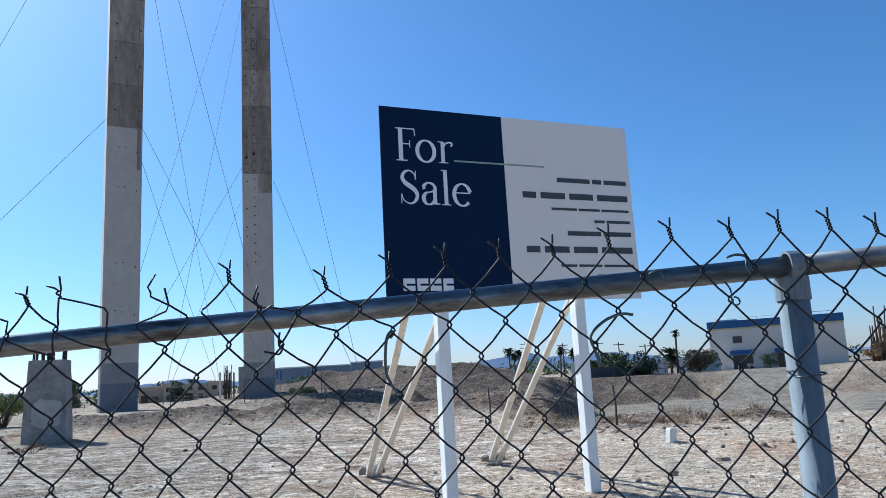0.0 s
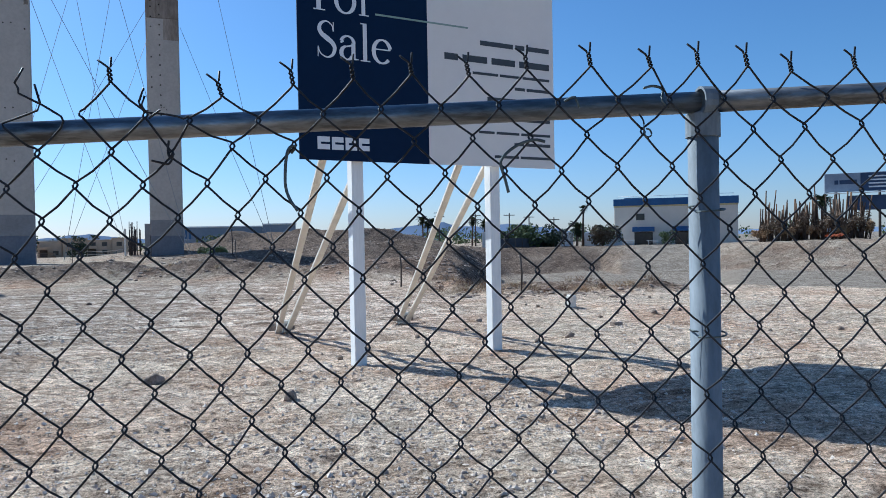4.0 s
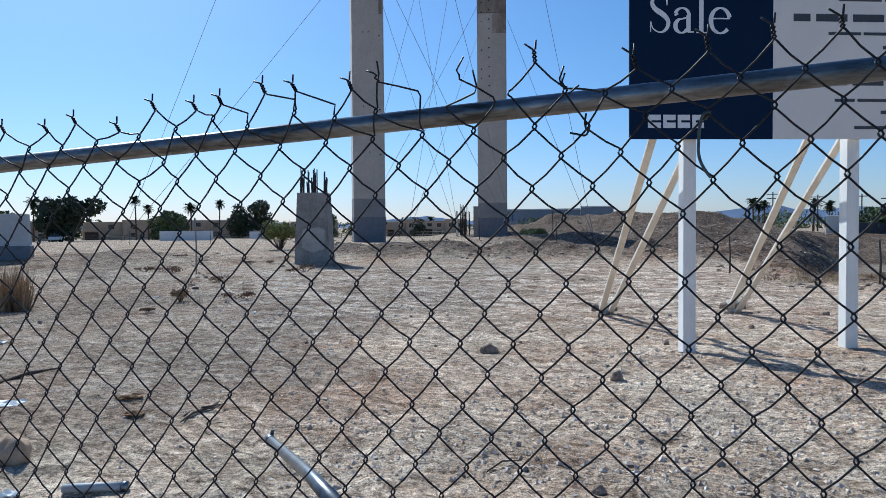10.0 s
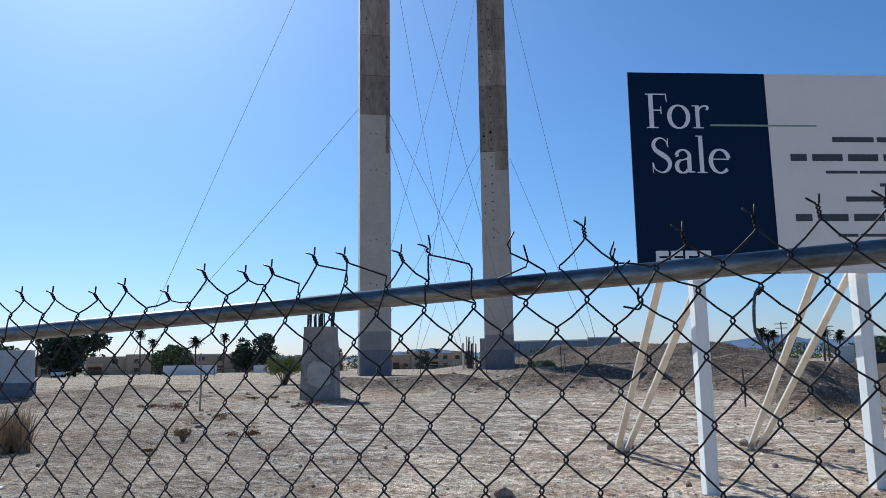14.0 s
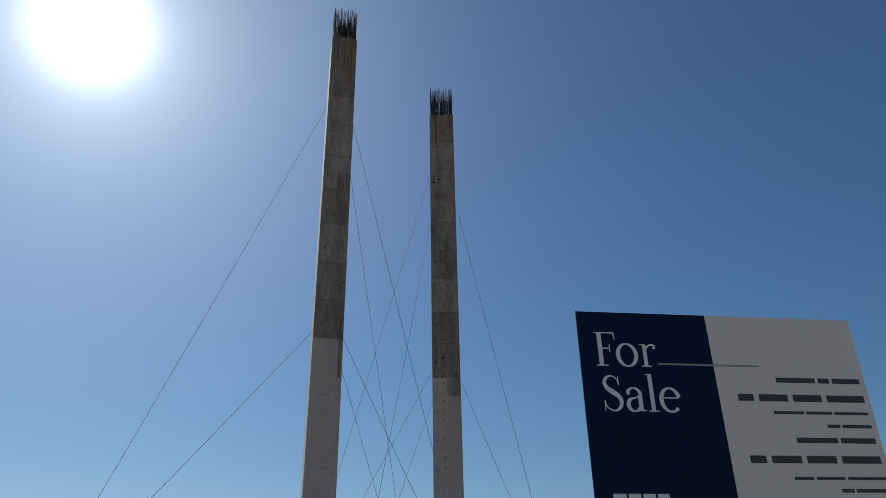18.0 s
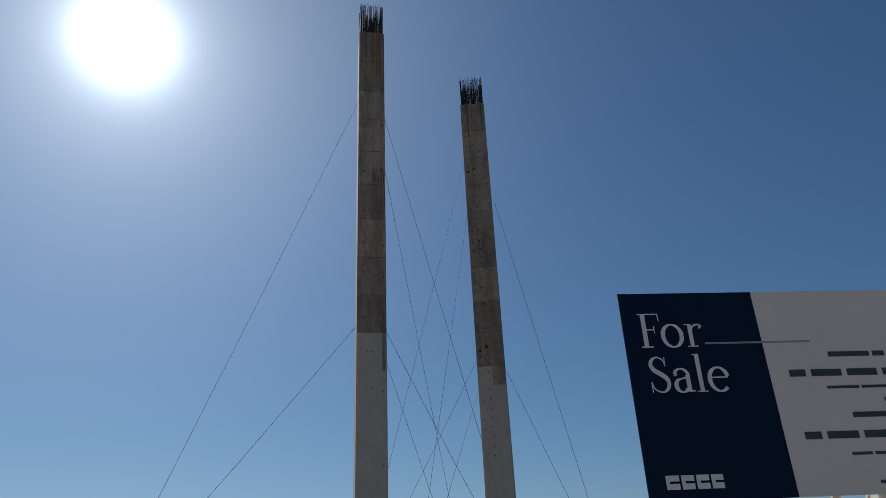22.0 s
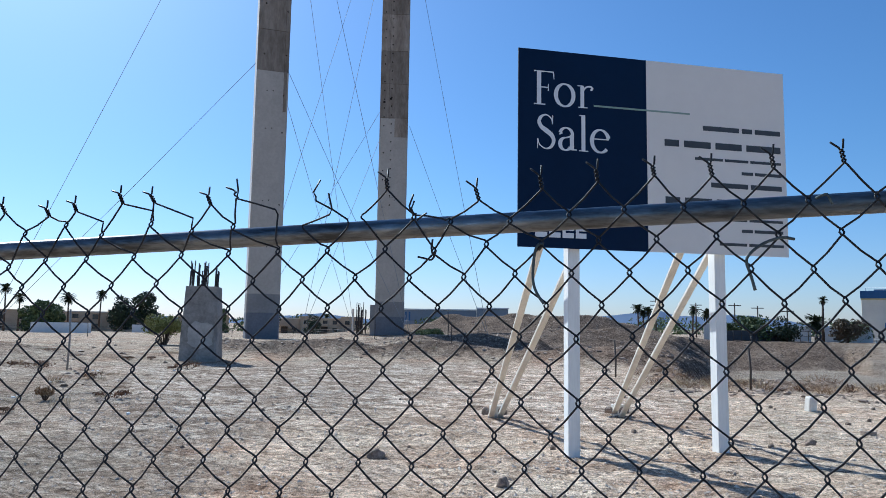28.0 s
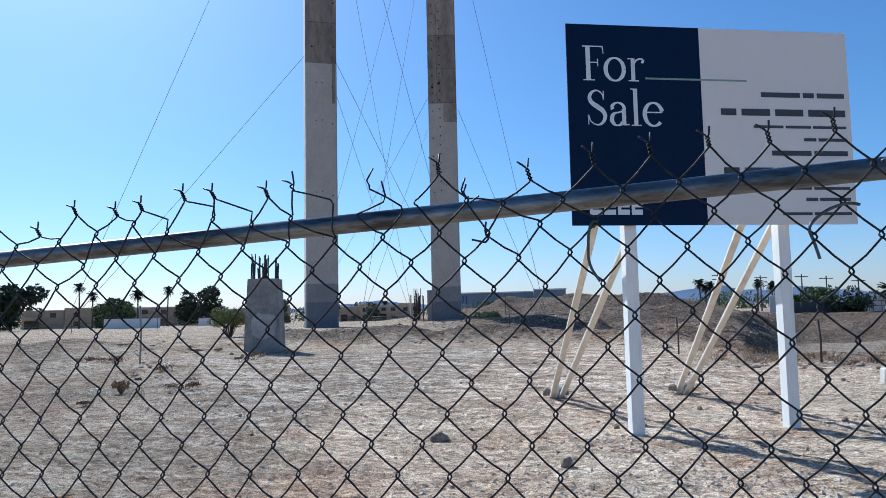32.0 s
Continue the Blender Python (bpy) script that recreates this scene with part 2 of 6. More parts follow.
M_wire = speckled("weathered_fence_wire", (0.011, 0.011, 0.012), (0.040, 0.038, 0.038), 60, 0.55, 0.0, 0.2, 0.0005)
M_wire.node_tree.nodes["Principled BSDF"].inputs["Specular IOR Level"].default_value = 0.25
M_tie = speckled("dark_tie_wire", (0.06, 0.075, 0.075), (0.12, 0.14, 0.14), 40, 0.5, 0.6, 0.1, 0.0005)
M_white = speckled("white_painted_timber", (0.78, 0.755, 0.70), (0.88, 0.855, 0.80), 5, 0.7, 0, 0.25, 0.002, (1, 1, 0.12), 60)
M_cream = speckled("cream_painted_timber", (0.62, 0.56, 0.47), (0.76, 0.70, 0.60), 5, 0.75, 0, 0.3, 0.002, (1, 1, 0.12), 60)
M_navy = speckled("navy_sign_print", (0.0015, 0.012, 0.042), (0.002, 0.0145, 0.049), 1.2, 0.6, 0, 0)
M_navy.node_tree.nodes["Principled BSDF"].inputs["Specular IOR Level"].default_value = 0.15
M_sheet = speckled("white_sign_print", (0.74, 0.69, 0.63), (0.77, 0.72, 0.66), 0.8, 0.5, 0, 0)
M_letter = speckled("white_lettering", (0.72, 0.72, 0.72), (0.76, 0.76, 0.76), 2, 0.5, 0, 0)
M_ink = speckled("charcoal_print", (0.035, 0.038, 0.042), (0.05, 0.053, 0.057), 2, 0.5, 0, 0)
M_green = speckled("sage_green_print", (0.22, 0.30, 0.24), (0.27, 0.35, 0.29), 2, 0.5, 0, 0)
M_rock = speckled("desert_rock", (0.17, 0.128, 0.096), (0.38, 0.30, 0.235), 9, 0.9, 0, 0.5, 0.01, None, 50, 0.2)
M_block = speckled("whitewashed_block", (0.66, 0.60, 0.52), (0.78, 0.73, 0.65), 7, 0.9, 0, 0.4, 0.01, None, 50)
M_stucco = speckled("tan_stucco", (0.47, 0.345, 0.23), (0.58, 0.435, 0.30), 0.6, 0.9, 0, 0.1, 0.02, None, 6, 0.06)
M_offwhite = speckled("offwhite_stucco", (0.70, 0.60, 0.49), (0.78, 0.68, 0.56), 0.3, 0.9, 0, 0.1, 0.02, None, 6)
M_wall = speckled("white_block_wall", (0.66, 0.65, 0.64), (0.76, 0.75, 0.74), 0.5, 0.9, 0, 0.1, 0.02, None, 6)
M_blue = speckled("blue_metal_trim", (0.025, 0.085, 0.21), (0.035, 0.11, 0.26), 0.8, 0.5, 0, 0)
M_window = speckled("dark_window_glass", (0.02, 0.022, 0.025), (0.035, 0.037, 0.04), 1, 0.12, 0, 0)
M_dark = speckled("dark_timber_and_porch_shade", (0.05, 0.04, 0.032), (0.09, 0.07, 0.055), 3, 0.8, 0, 0.2)
M_far = speckled("haze_tinted_ridge", (0.17, 0.225, 0.33), (0.20, 0.255, 0.36), 0.004, 1.0, 0, 0, 1, None, 0.02)
M_shed = speckled("bluish_shed_metal", (0.17, 0.20, 0.25), (0.21, 0.24, 0.29), 0.1, 0.6, 0, 0)
M_leaf = leafy("dark_tree_leaves", (0.014, 0.024, 0.011), (0.05, 0.068, 0.028))
M_leaf2 = leafy("green_tree_leaves", (0.05, 0.072, 0.025), (0.145, 0.18, 0.065))
M_shrub = leafy("creosote_leaves", (0.12, 0.13, 0.03), (0.34, 0.33, 0.10))
M_palm = leafy("palm_fronds", (0.018, 0.025, 0.012), (0.06, 0.075, 0.03))
M_straw = leafy("dry_grass", (0.34, 0.25, 0.14), (0.66, 0.54, 0.36))
M_sedge = leafy("russet_dry_grass", (0.20, 0.115, 0.055), (0.46, 0.31, 0.165))
M_tumble = leafy("dead_tumbleweed", (0.10, 0.050, 0.026), (0.30, 0.165, 0.085))
M_bark = speckled("bark", (0.07, 0.05, 0.038), (0.15, 0.11, 0.085), 3, 0.95, 0, 0.5, 0.02)
M_bbface = speckled("billboard_face", (0.22, 0.26, 0.32), (0.30, 0.34, 0.40), 0.5, 0.5, 0, 0)
M_bbdark = speckled("billboard_dark_print", (0.02, 0.04, 0.09), (0.03, 0.055, 0.12), 0.5, 0.5, 0, 0)
M_orange = leafy("red_orange_blossom", (0.30, 0.06, 0.02), (0.55, 0.14, 0.04))
M_rust = speckled("rusty_scrap", (0.14, 0.06, 0.03), (0.32, 0.16, 0.08), 9, 0.9, 0, 0.4)


# ---------------------------------------------------------------- mesh helpers
def part(name, bm, mat, parent=None, label="", smooth=False):
    me = bpy.data.meshes.new(name)
    if smooth:
        for f in bm.faces:
            f.smooth = True
    bm.to_mesh(me)
    bm.free()
    me.materials.append(mat)
    ob = new(name, me)
    if parent is not None:
        ob.parent = parent
    if label:
        ob["label"] = label
    return ob


def raw(name, verts, faces, mat, parent=None, smooth=False):
    me = bpy.data.meshes.new(name)
    me.from_pydata(verts, [], faces)
    me.materials.append(mat)
    if smooth:
        me.polygons.foreach_set("use_smooth", [True] * len(me.polygons))
    ob = new(name, me)
    if parent is not None:
        ob.parent = parent
    return ob


def empty(name, m, label, category, group="", kind=""):
    ob = new(name)
    ob.empty_display_size = 0.2
    ob.matrix_world = m
    return tagged(ob, label, category, group, kind)


def box(bm, lo, hi, bevel=0.0, m=None):
    lo, hi = Vector(lo), Vector(hi)
    g = bmesh.ops.create_cube(bm, size=1)
    vs = g["verts"]
    c, d = (lo + hi) / 2, hi - lo
    for v in vs:
        v.co = Vector((v.co.x * d.x, v.co.y * d.y, v.co.z * d.z)) + c
    if bevel:
        es = list({e for v in vs for e in v.link_edges})
        r = bmesh.ops.bevel(bm, geom=es, offset=bevel, segments=1, affect="EDGES")
        vs = list({v for f in r["faces"] for v in f.verts} | {v for v in vs if v.is_valid})
    if m is not None:
        bmesh.ops.transform(bm, matrix=m, verts=vs)
    return vs


def cuboid(lo, hi, bevel=0.0, m=None):
    bm = bmesh.new()
    box(bm, lo, hi, bevel, m)
    return bm


def tube_geo(points, radius, sides=6, closed_ends=True):
    """Verts and faces of a tube along a polyline; radius may be one number or one a point."""
    pts = [Vector(p) for p in points]
    rad = radius if isinstance(radius, (list, tuple)) else [radius] * len(pts)
    verts, faces = [], []
    up = Vector((0.13, 0.21, 0.97))
    for i, p in enumerate(pts):
        d = (pts[min(i + 1, len(pts) - 1)] - pts[max(i - 1, 0)]).normalized()
        a = d.cross(up)
        if a.length < 0.05:
            a = d.cross(Vector((0.9, 0.3, 0.1)))
        a.normalize()
        b = d.cross(a)
        for k in range(sides):
            t = 2 * math.pi * k / sides
            verts.append(p + (a * math.cos(t) + b * math.sin(t)) * rad[i])
    n = len(pts)
    for i in range(n - 1):
        for k in range(sides):
            k2 = (k + 1) % sides
            faces.append((i * sides + k, i * sides + k2, (i + 1) * sides + k2, (i + 1) * sides + k))
    if closed_ends:
        faces.append(tuple(range(sides))[::-1])
        faces.append(tuple((n - 1) * sides + k for k in range(sides)))
    return verts, faces


def flow(points, steps=5):
    """A smooth line through points of three numbers each."""
    out = []
    p = [points[0]] + points + [points[-1]]
    for a, b, c, d in zip(p, p[1:], p[2:], p[3:]):
        for k in range(steps):
            t = k / steps
            out.append(tuple(0.5 * (2 * b[i] + (c[i] - a[i]) * t + (2 * a[i] - 5 * b[i] + 4 * c[i] - d[i]) * t * t + (3 * b[i] - a[i] - 3 * c[i] + d[i]) * t ** 3) for i in range(3)))
    return out + [points[-1]]


def tube(name, points, radius, mat, parent=None, sides=6, smooth=True):
    v, f = tube_geo(points, radius, sides)
    return raw(name, v, f, mat, parent, smooth)


def joined(name, pieces, mat, parent=None, smooth=False):
    """One mesh out of several (verts, faces)."""
    verts, faces = [], []
    for v, f in pieces:
        o = len(verts)
        verts.extend(v)
        faces.extend(tuple(i + o for i in q) for q in f)
    return raw(name, verts, faces, mat, parent, smooth)


def lump(rng, size, rough=0.25, sub=2):
    bm = bmesh.new()
    bmesh.ops.create_icosphere(bm, subdivisions=sub, radius=1)
    off = Vector((rng.uniform(-50, 50), rng.uniform(-50, 50), rng.uniform(-50, 50)))
    for v in bm.verts:
        k = 1 + rough * noise.noise(v.co * 1.3 + off) + rough * 0.5 * noise.noise(v.co * 3.1 + off)
        v.co = Vector((v.co.x * size[0], v.co.y * size[1], max(v.co.z, -0.45) * size[2])) * k
    return bm


# ---------------------------------------------------------------- ground
def lattice(ix, iy, seed):
    h = (ix.astype(np.int64) * 374761393 + iy.astype(np.int64) * 668265263 + seed * 974634777) & 0x7FFFFFFF
    h = ((h ^ (h >> 13)) * 1274126177) & 0x7FFFFFFF
    return ((h ^ (h >> 16)) & 0xFFFF) / 65535.0


def smooth_noise(x, y, seed):
    ix, iy = np.floor(x), np.floor(y)
    fx, fy = x - ix, y - iy
    fx, fy = fx * fx * (3 - 2 * fx), fy * fy * (3 - 2 * fy)
    a, b = lattice(ix, iy, seed), lattice(ix + 1, iy, seed)
    c, d = lattice(ix, iy + 1, seed), lattice(ix + 1, iy + 1, seed)
    return (a * (1 - fx) + b * fx) * (1 - fy) + (c * (1 - fx) + d * fx) * fy - 0.5


def fbm(x, y, size, seed, octaves=4):
    s, amp = 0, 1
    for k in range(octaves):
        s = s + amp * smooth_noise(x / size * 2 ** k + 17.3 * k, y / size * 2 ** k + 9.1 * k, seed + k)
        amp *= 0.5
    return s


def step(a, b, v):
    t = np.clip((v - a) / (b - a), 0, 1)
    return t * t * (3 - 2 * t)


def ridge(x, y, pts, width):
    """Closeness (0 to 1) to a polyline."""
    best = np.full(np.shape(x), 1e9)
    for (ax, ay), (bx, by) in zip(pts, pts[1:]):
        dx, dy = bx - ax, by - ay
        t = np.clip(((x - ax) * dx + (y - ay) * dy) / (dx * dx + dy * dy), 0, 1)
        best = np.minimum(best, np.hypot(x - ax - t * dx, y - ay - t * dy))
    return np.exp(-(best / width) ** 2)


def hill(x, y, cx, cy, sx, sy, turn=0.0):
    c, s = math.cos(turn), math.sin(turn)
    u, v = (x - cx) * c + (y - cy) * s, -(x - cx) * s + (y - cy) * c
    return np.exp(-(u / sx) ** 2 - (v / sy) ** 2)


def terrain(x, y):
    """Height, and how much dug earth, raked crust and graded track cover the ground."""
    x, y = np.asarray(x, float), np.asarray(y, float)
    r = np.hypot(x, y)
    az = np.degrees(np.arctan2(-x, y))
    front = step(-5, 3, y)
    z = -0.0088 * np.clip(r - 60, 0, 170) * step(-12, 14, az)
    near = step(2, 6, r) * (1 - step(50, 90, r))
    clod = np.clip(fbm(x, y, 0.30, 61, 3), -0.2, 1) * (0.5 + 0.9 * step(-0.1, 0.25, fbm(x, y, 2.6, 71, 3)))
    fade = step(1.5, 2.5, r) * (1 - step(24, 45, r))
    z = z + (0.020 * clod + 0.030 * fbm(x, y, 1.1, 81, 3)) * fade
    z = z + 0.016 * fbm(x, y, 0.14, 101, 2) * step(1.8, 3, r) * (1 - step(13, 24, r))
    z = z + 0.012 * fbm(x, y, 0.065, 131, 2) * step(1.8, 2.6, r) * (1 - step(7, 13, r))
    z = z + 0.036 * fbm(x * 0.62 + 0.25 * y, y, 0.24, 151, 3) * step(2, 3.2, r) * (1 - step(18, 30, r))
    z = z + 0.05 * fbm(x, y, 3.0, 3, 4) * near + 0.10 * fbm(x, y, 14, 11, 3) * step(10, 22, r)
    z = z - 0.045 * hill(x, y, 0.8, 9.8, 3.6, 3.4) - 0.12 * hill(x, y, -15, 25, 7, 6)
    # wide excavation beyond the vegetated lip, with a dark far bank, a tan ramp and a pale rocky bank
    wob = fbm(x, y, 9, 21, 4)
    sector = 1 - step(-11.5, -7, az + 1.5 * fbm(x, y, 6, 29, 3))
    lip = 21.6 + 0.9 * wob + 0.5 * fbm(x, y, 2.2, 23, 3)
    ramp_way = step(-29.5, -25.5, az) * (1 - step(-21.8, -19.2, az + 1.2 * fbm(x, y, 14, 25, 3)))
    rocky = 1 - step(-29.5, -25.5, az)
    side = np.clip((-az - 28.0) / 4.0, 0, 1.3)
    wave = fbm(x, y, 16, 27, 3)
    foot = np.interp(az, [-20, -18.5, -12], [86, 96, 90]) * (1 - rocky) + (86 - 4 * side) * rocky + 3 * wave
    crest = 104 * (1 - rocky) + (97 - 3 * side) * rocky + 2.5 * wave
    rise = np.clip((r - foot) / (crest - foot), 0, 1)
    drop = step(0, 6, r - lip)
    pit = sector * drop * (1 - rise)
    far_bank = (1 - step(-9, -6, az)) * step(-3, 0.5, r - foot) * (1 - step(108, 118, r))
    beyond = sector * step(-2, 2, r - crest)
    z = z - 3.0 * pit * (1 - 0.25 * rocky) + (0.25 + 0.3 * side) * rocky * beyond
    # earth mounds
    berm = ridge(x, y, [(-17, 33.2), (-14.5, 32.5), (-10, 32.2), (-4, 31), (0, 29.5), (3, 28)], 2.1)
    lumps = 0.85 + 0.55 * fbm(x, y, 2.2, 31, 5)
    z = z + 0.75 * berm * lumps
    left_rise = hill(x, y, -24, 24, 6.5, 5.0, 0.5) + 0.7 * hill(x, y, -31, 31, 7, 4.5, 0.6) + 0.6 * hill(x, y, -15.5, 15.5, 2.6, 1.6, 0.6)
    z = z + 0.42 * left_rise * (0.75 + 0.9 * fbm(x, y, 2.6, 35, 4))
    low = ridge(x, y, [(2.5, 22.5), (5, 21.5), (9, 21.8)], 0.9)
    z = z + 0.16 * low * (0.6 + 1.2 * fbm(x, y, 1.6, 37, 4))
    h1 = hill(x, y, -13, 108, 17, 13, 0.2)
    h2 = hill(x, y, 1, 106, 8.5, 10)
    long_bank = ridge(x, y, [(-6, 84), (4, 80), (12, 80)], 5.0)
    h3 = hill(x, y, -2, 62, 5, 5.5)
    bench = ridge(x, y, [(-10, 50), (-4, 52), (2, 52)], 5.5) + 0.45 * ridge(x, y, [(2, 52), (6, 50), (9, 46)], 5.0)
    cone = np.clip(1 - np.hypot(x + 1.95, y - 35.2) / 1.25, 0, 1)
    h4 = hill(x, y, 2.6, 30.2, 2.1, 1.6)
    h5 = hill(x, y, 7.9, 18.2, 0.85, 0.65)
    rough = 1 + 0.7 * fbm(x, y, 9, 41, 6)
    z = z + 0.35 * fbm(x, y, 4.5, 43, 5) * np.clip(0.8 * far_bank + h1 + h2 + h3 + long_bank, 0, 1) * step(33, 45, r) * (1 - step(110, 130, r))
    z = z + (3.4 * h1 + 2.0 * h2 + 1.05 * long_bank + 1.0 * h3 + 0.85 * bench + 1.1 * cone + 0.42 * h4 + 0.42 * h5) * rough
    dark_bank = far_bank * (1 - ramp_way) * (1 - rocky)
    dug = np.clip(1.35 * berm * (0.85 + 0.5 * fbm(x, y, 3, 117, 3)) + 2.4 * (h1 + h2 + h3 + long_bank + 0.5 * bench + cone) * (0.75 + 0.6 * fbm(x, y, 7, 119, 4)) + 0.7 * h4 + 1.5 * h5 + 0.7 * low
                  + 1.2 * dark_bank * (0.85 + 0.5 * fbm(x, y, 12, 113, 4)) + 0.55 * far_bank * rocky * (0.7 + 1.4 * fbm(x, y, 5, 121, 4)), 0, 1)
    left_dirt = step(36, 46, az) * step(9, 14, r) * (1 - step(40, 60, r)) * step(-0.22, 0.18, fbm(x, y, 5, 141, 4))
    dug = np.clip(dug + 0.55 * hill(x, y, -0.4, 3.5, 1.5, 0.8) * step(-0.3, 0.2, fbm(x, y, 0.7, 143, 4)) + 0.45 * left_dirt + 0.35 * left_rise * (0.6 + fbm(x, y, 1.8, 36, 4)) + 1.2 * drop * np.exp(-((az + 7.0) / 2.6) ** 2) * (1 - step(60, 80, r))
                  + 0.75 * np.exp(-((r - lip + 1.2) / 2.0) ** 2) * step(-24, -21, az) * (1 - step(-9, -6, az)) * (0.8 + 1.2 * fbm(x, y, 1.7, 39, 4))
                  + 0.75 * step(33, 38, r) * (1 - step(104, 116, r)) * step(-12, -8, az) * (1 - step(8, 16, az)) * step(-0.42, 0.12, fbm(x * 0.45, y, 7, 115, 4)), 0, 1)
    z = z + 0.17 * fbm(x, y, 1.3, 111, 3) * np.clip(dug + far_bank * rocky, 0, 1) * step(15, 22, r) * (1 - step(90, 120, r))
    lanes = (0.34 * step(2, 3.5, r) + 0.5 * step(8.5, 12, r + 2 * fbm(x, y, 3, 53, 3)) * step(-14, -2, az) * (1 - step(30, 42, az))) * (1 - step(26, 30, r)) * (1 - np.clip(dug * 2, 0, 1))
    track = np.clip(sector * step(0.5, 4, r - lip) * (1 - dug) * (1 - 0.6 * far_bank * rocky), 0, 1)
    z = z + 0.016 * np.sin(y * 5.2 + 1.7 * fbm(x * 0.5, y, 3, 51, 3) * 7) * lanes
    pale = step(-6, 2, x) * (1 - step(30, 40, r)) * (1 - 0.6 * step(-0.05, 0.3, fbm(x, y, 4, 91, 3)))
    pale = pale - 0.45 * step(-2.0, -4.6, x) * (1 - step(8, 12, r))
    pale = pale + 0.8 * (hill(x, y, -3.7, 8.0, 0.9, 1.5) + hill(x, y, -2.2, 6.6, 0.9, 0.8)) * (0.8 + fbm(x, y, 0.9, 163, 3))
    pale = pale + 0.9 * step(0.02, 0.22, fbm(x, y, 3.4, 161, 3)) * step(-5, -2, x) * (1 - step(12, 20, r))
    return z * front, dug * front, lanes, np.clip(track, 0, 1) * front, pale


def ground_z(x, y):
    return float(terrain(np.array([x]), np.array([y]))[0][0])


def build_ground():
    rings = [0.0, 1.0] + list(1.6 * (60 / 1.6) ** (np.arange(560) / 560)) + list(60 * (135 / 60) ** (np.arange(90) / 90)) + list(135 * (4200 / 135) ** (np.arange(71) / 70))
    angles = list(np.arange(-52, 62, 0.16)) + list(np.arange(62, 308, 4.0))
    rr, aa = np.meshgrid(rings, np.radians(angles), indexing="ij")
    x, y = -rr * np.sin(aa), rr * np.cos(aa)
    z, dug, lanes, track, pale = terrain(x, y)
    n, k = rr.shape
    verts = np.stack([x.ravel(), y.ravel(), z.ravel()], 1)
    i, j = np.meshgrid(np.arange(n - 1), np.arange(k), indexing="ij")
    j2 = (j + 1) % k
    faces = np.stack([(i * k + j).ravel(), (i * k + j2).ravel(), ((i + 1) * k + j2).ravel(), ((i + 1) * k + j).ravel()], 1)
    ob = raw("ground", verts.tolist(), faces[:, ::-1].tolist(), M_ground, None, True)
    col = ob.data.color_attributes.new("cover", "FLOAT_COLOR", "POINT")
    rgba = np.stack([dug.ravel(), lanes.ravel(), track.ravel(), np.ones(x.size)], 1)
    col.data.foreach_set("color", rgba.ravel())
    ob.data.attributes.new("pale", "FLOAT", "POINT").data.foreach_set("value", pale.ravel().astype(np.float32))
    tagged(ob, "pale cracked desert soil with gravel and dug earth mounds", "ground", "", "structure")


build_ground()


# ---------------------------------------------------------------- chain-link fence
# tips of the mesh, which has been pulled about, as distance along the fence and height
TIPS = [(-1.098, 1.661), (-0.998, 1.657), (-0.936, 1.668), (-0.843, 1.650), (-0.769, 1.681), (-0.689, 1.676), (-0.642, 1.683), (-0.562, 1.694),
        (-0.508, 1.694), (-0.415, 1.689), (-0.369, 1.697), (-0.222, 1.692), (-0.133, 1.717), (-0.094, 1.675), (0.0, 1.700),
        (0.087, 1.714), (0.162, 1.722), (0.236, 1.729), (0.310, 1.727), (0.386, 1.735), (0.471, 1.741), (0.553, 1.740), (0.618, 1.743),
        (0.687, 1.742), (0.749, 1.735), (0.841, 1.742), (0.908, 1.738)]
GAP, OPEN = 10, 11
PITCH = 0.0773
RAIL_R = 0.0147


def rail_z(x):
    return 1.634 + 0.0505 * x + 0.0058 * max(0.35 - x, 0.0)


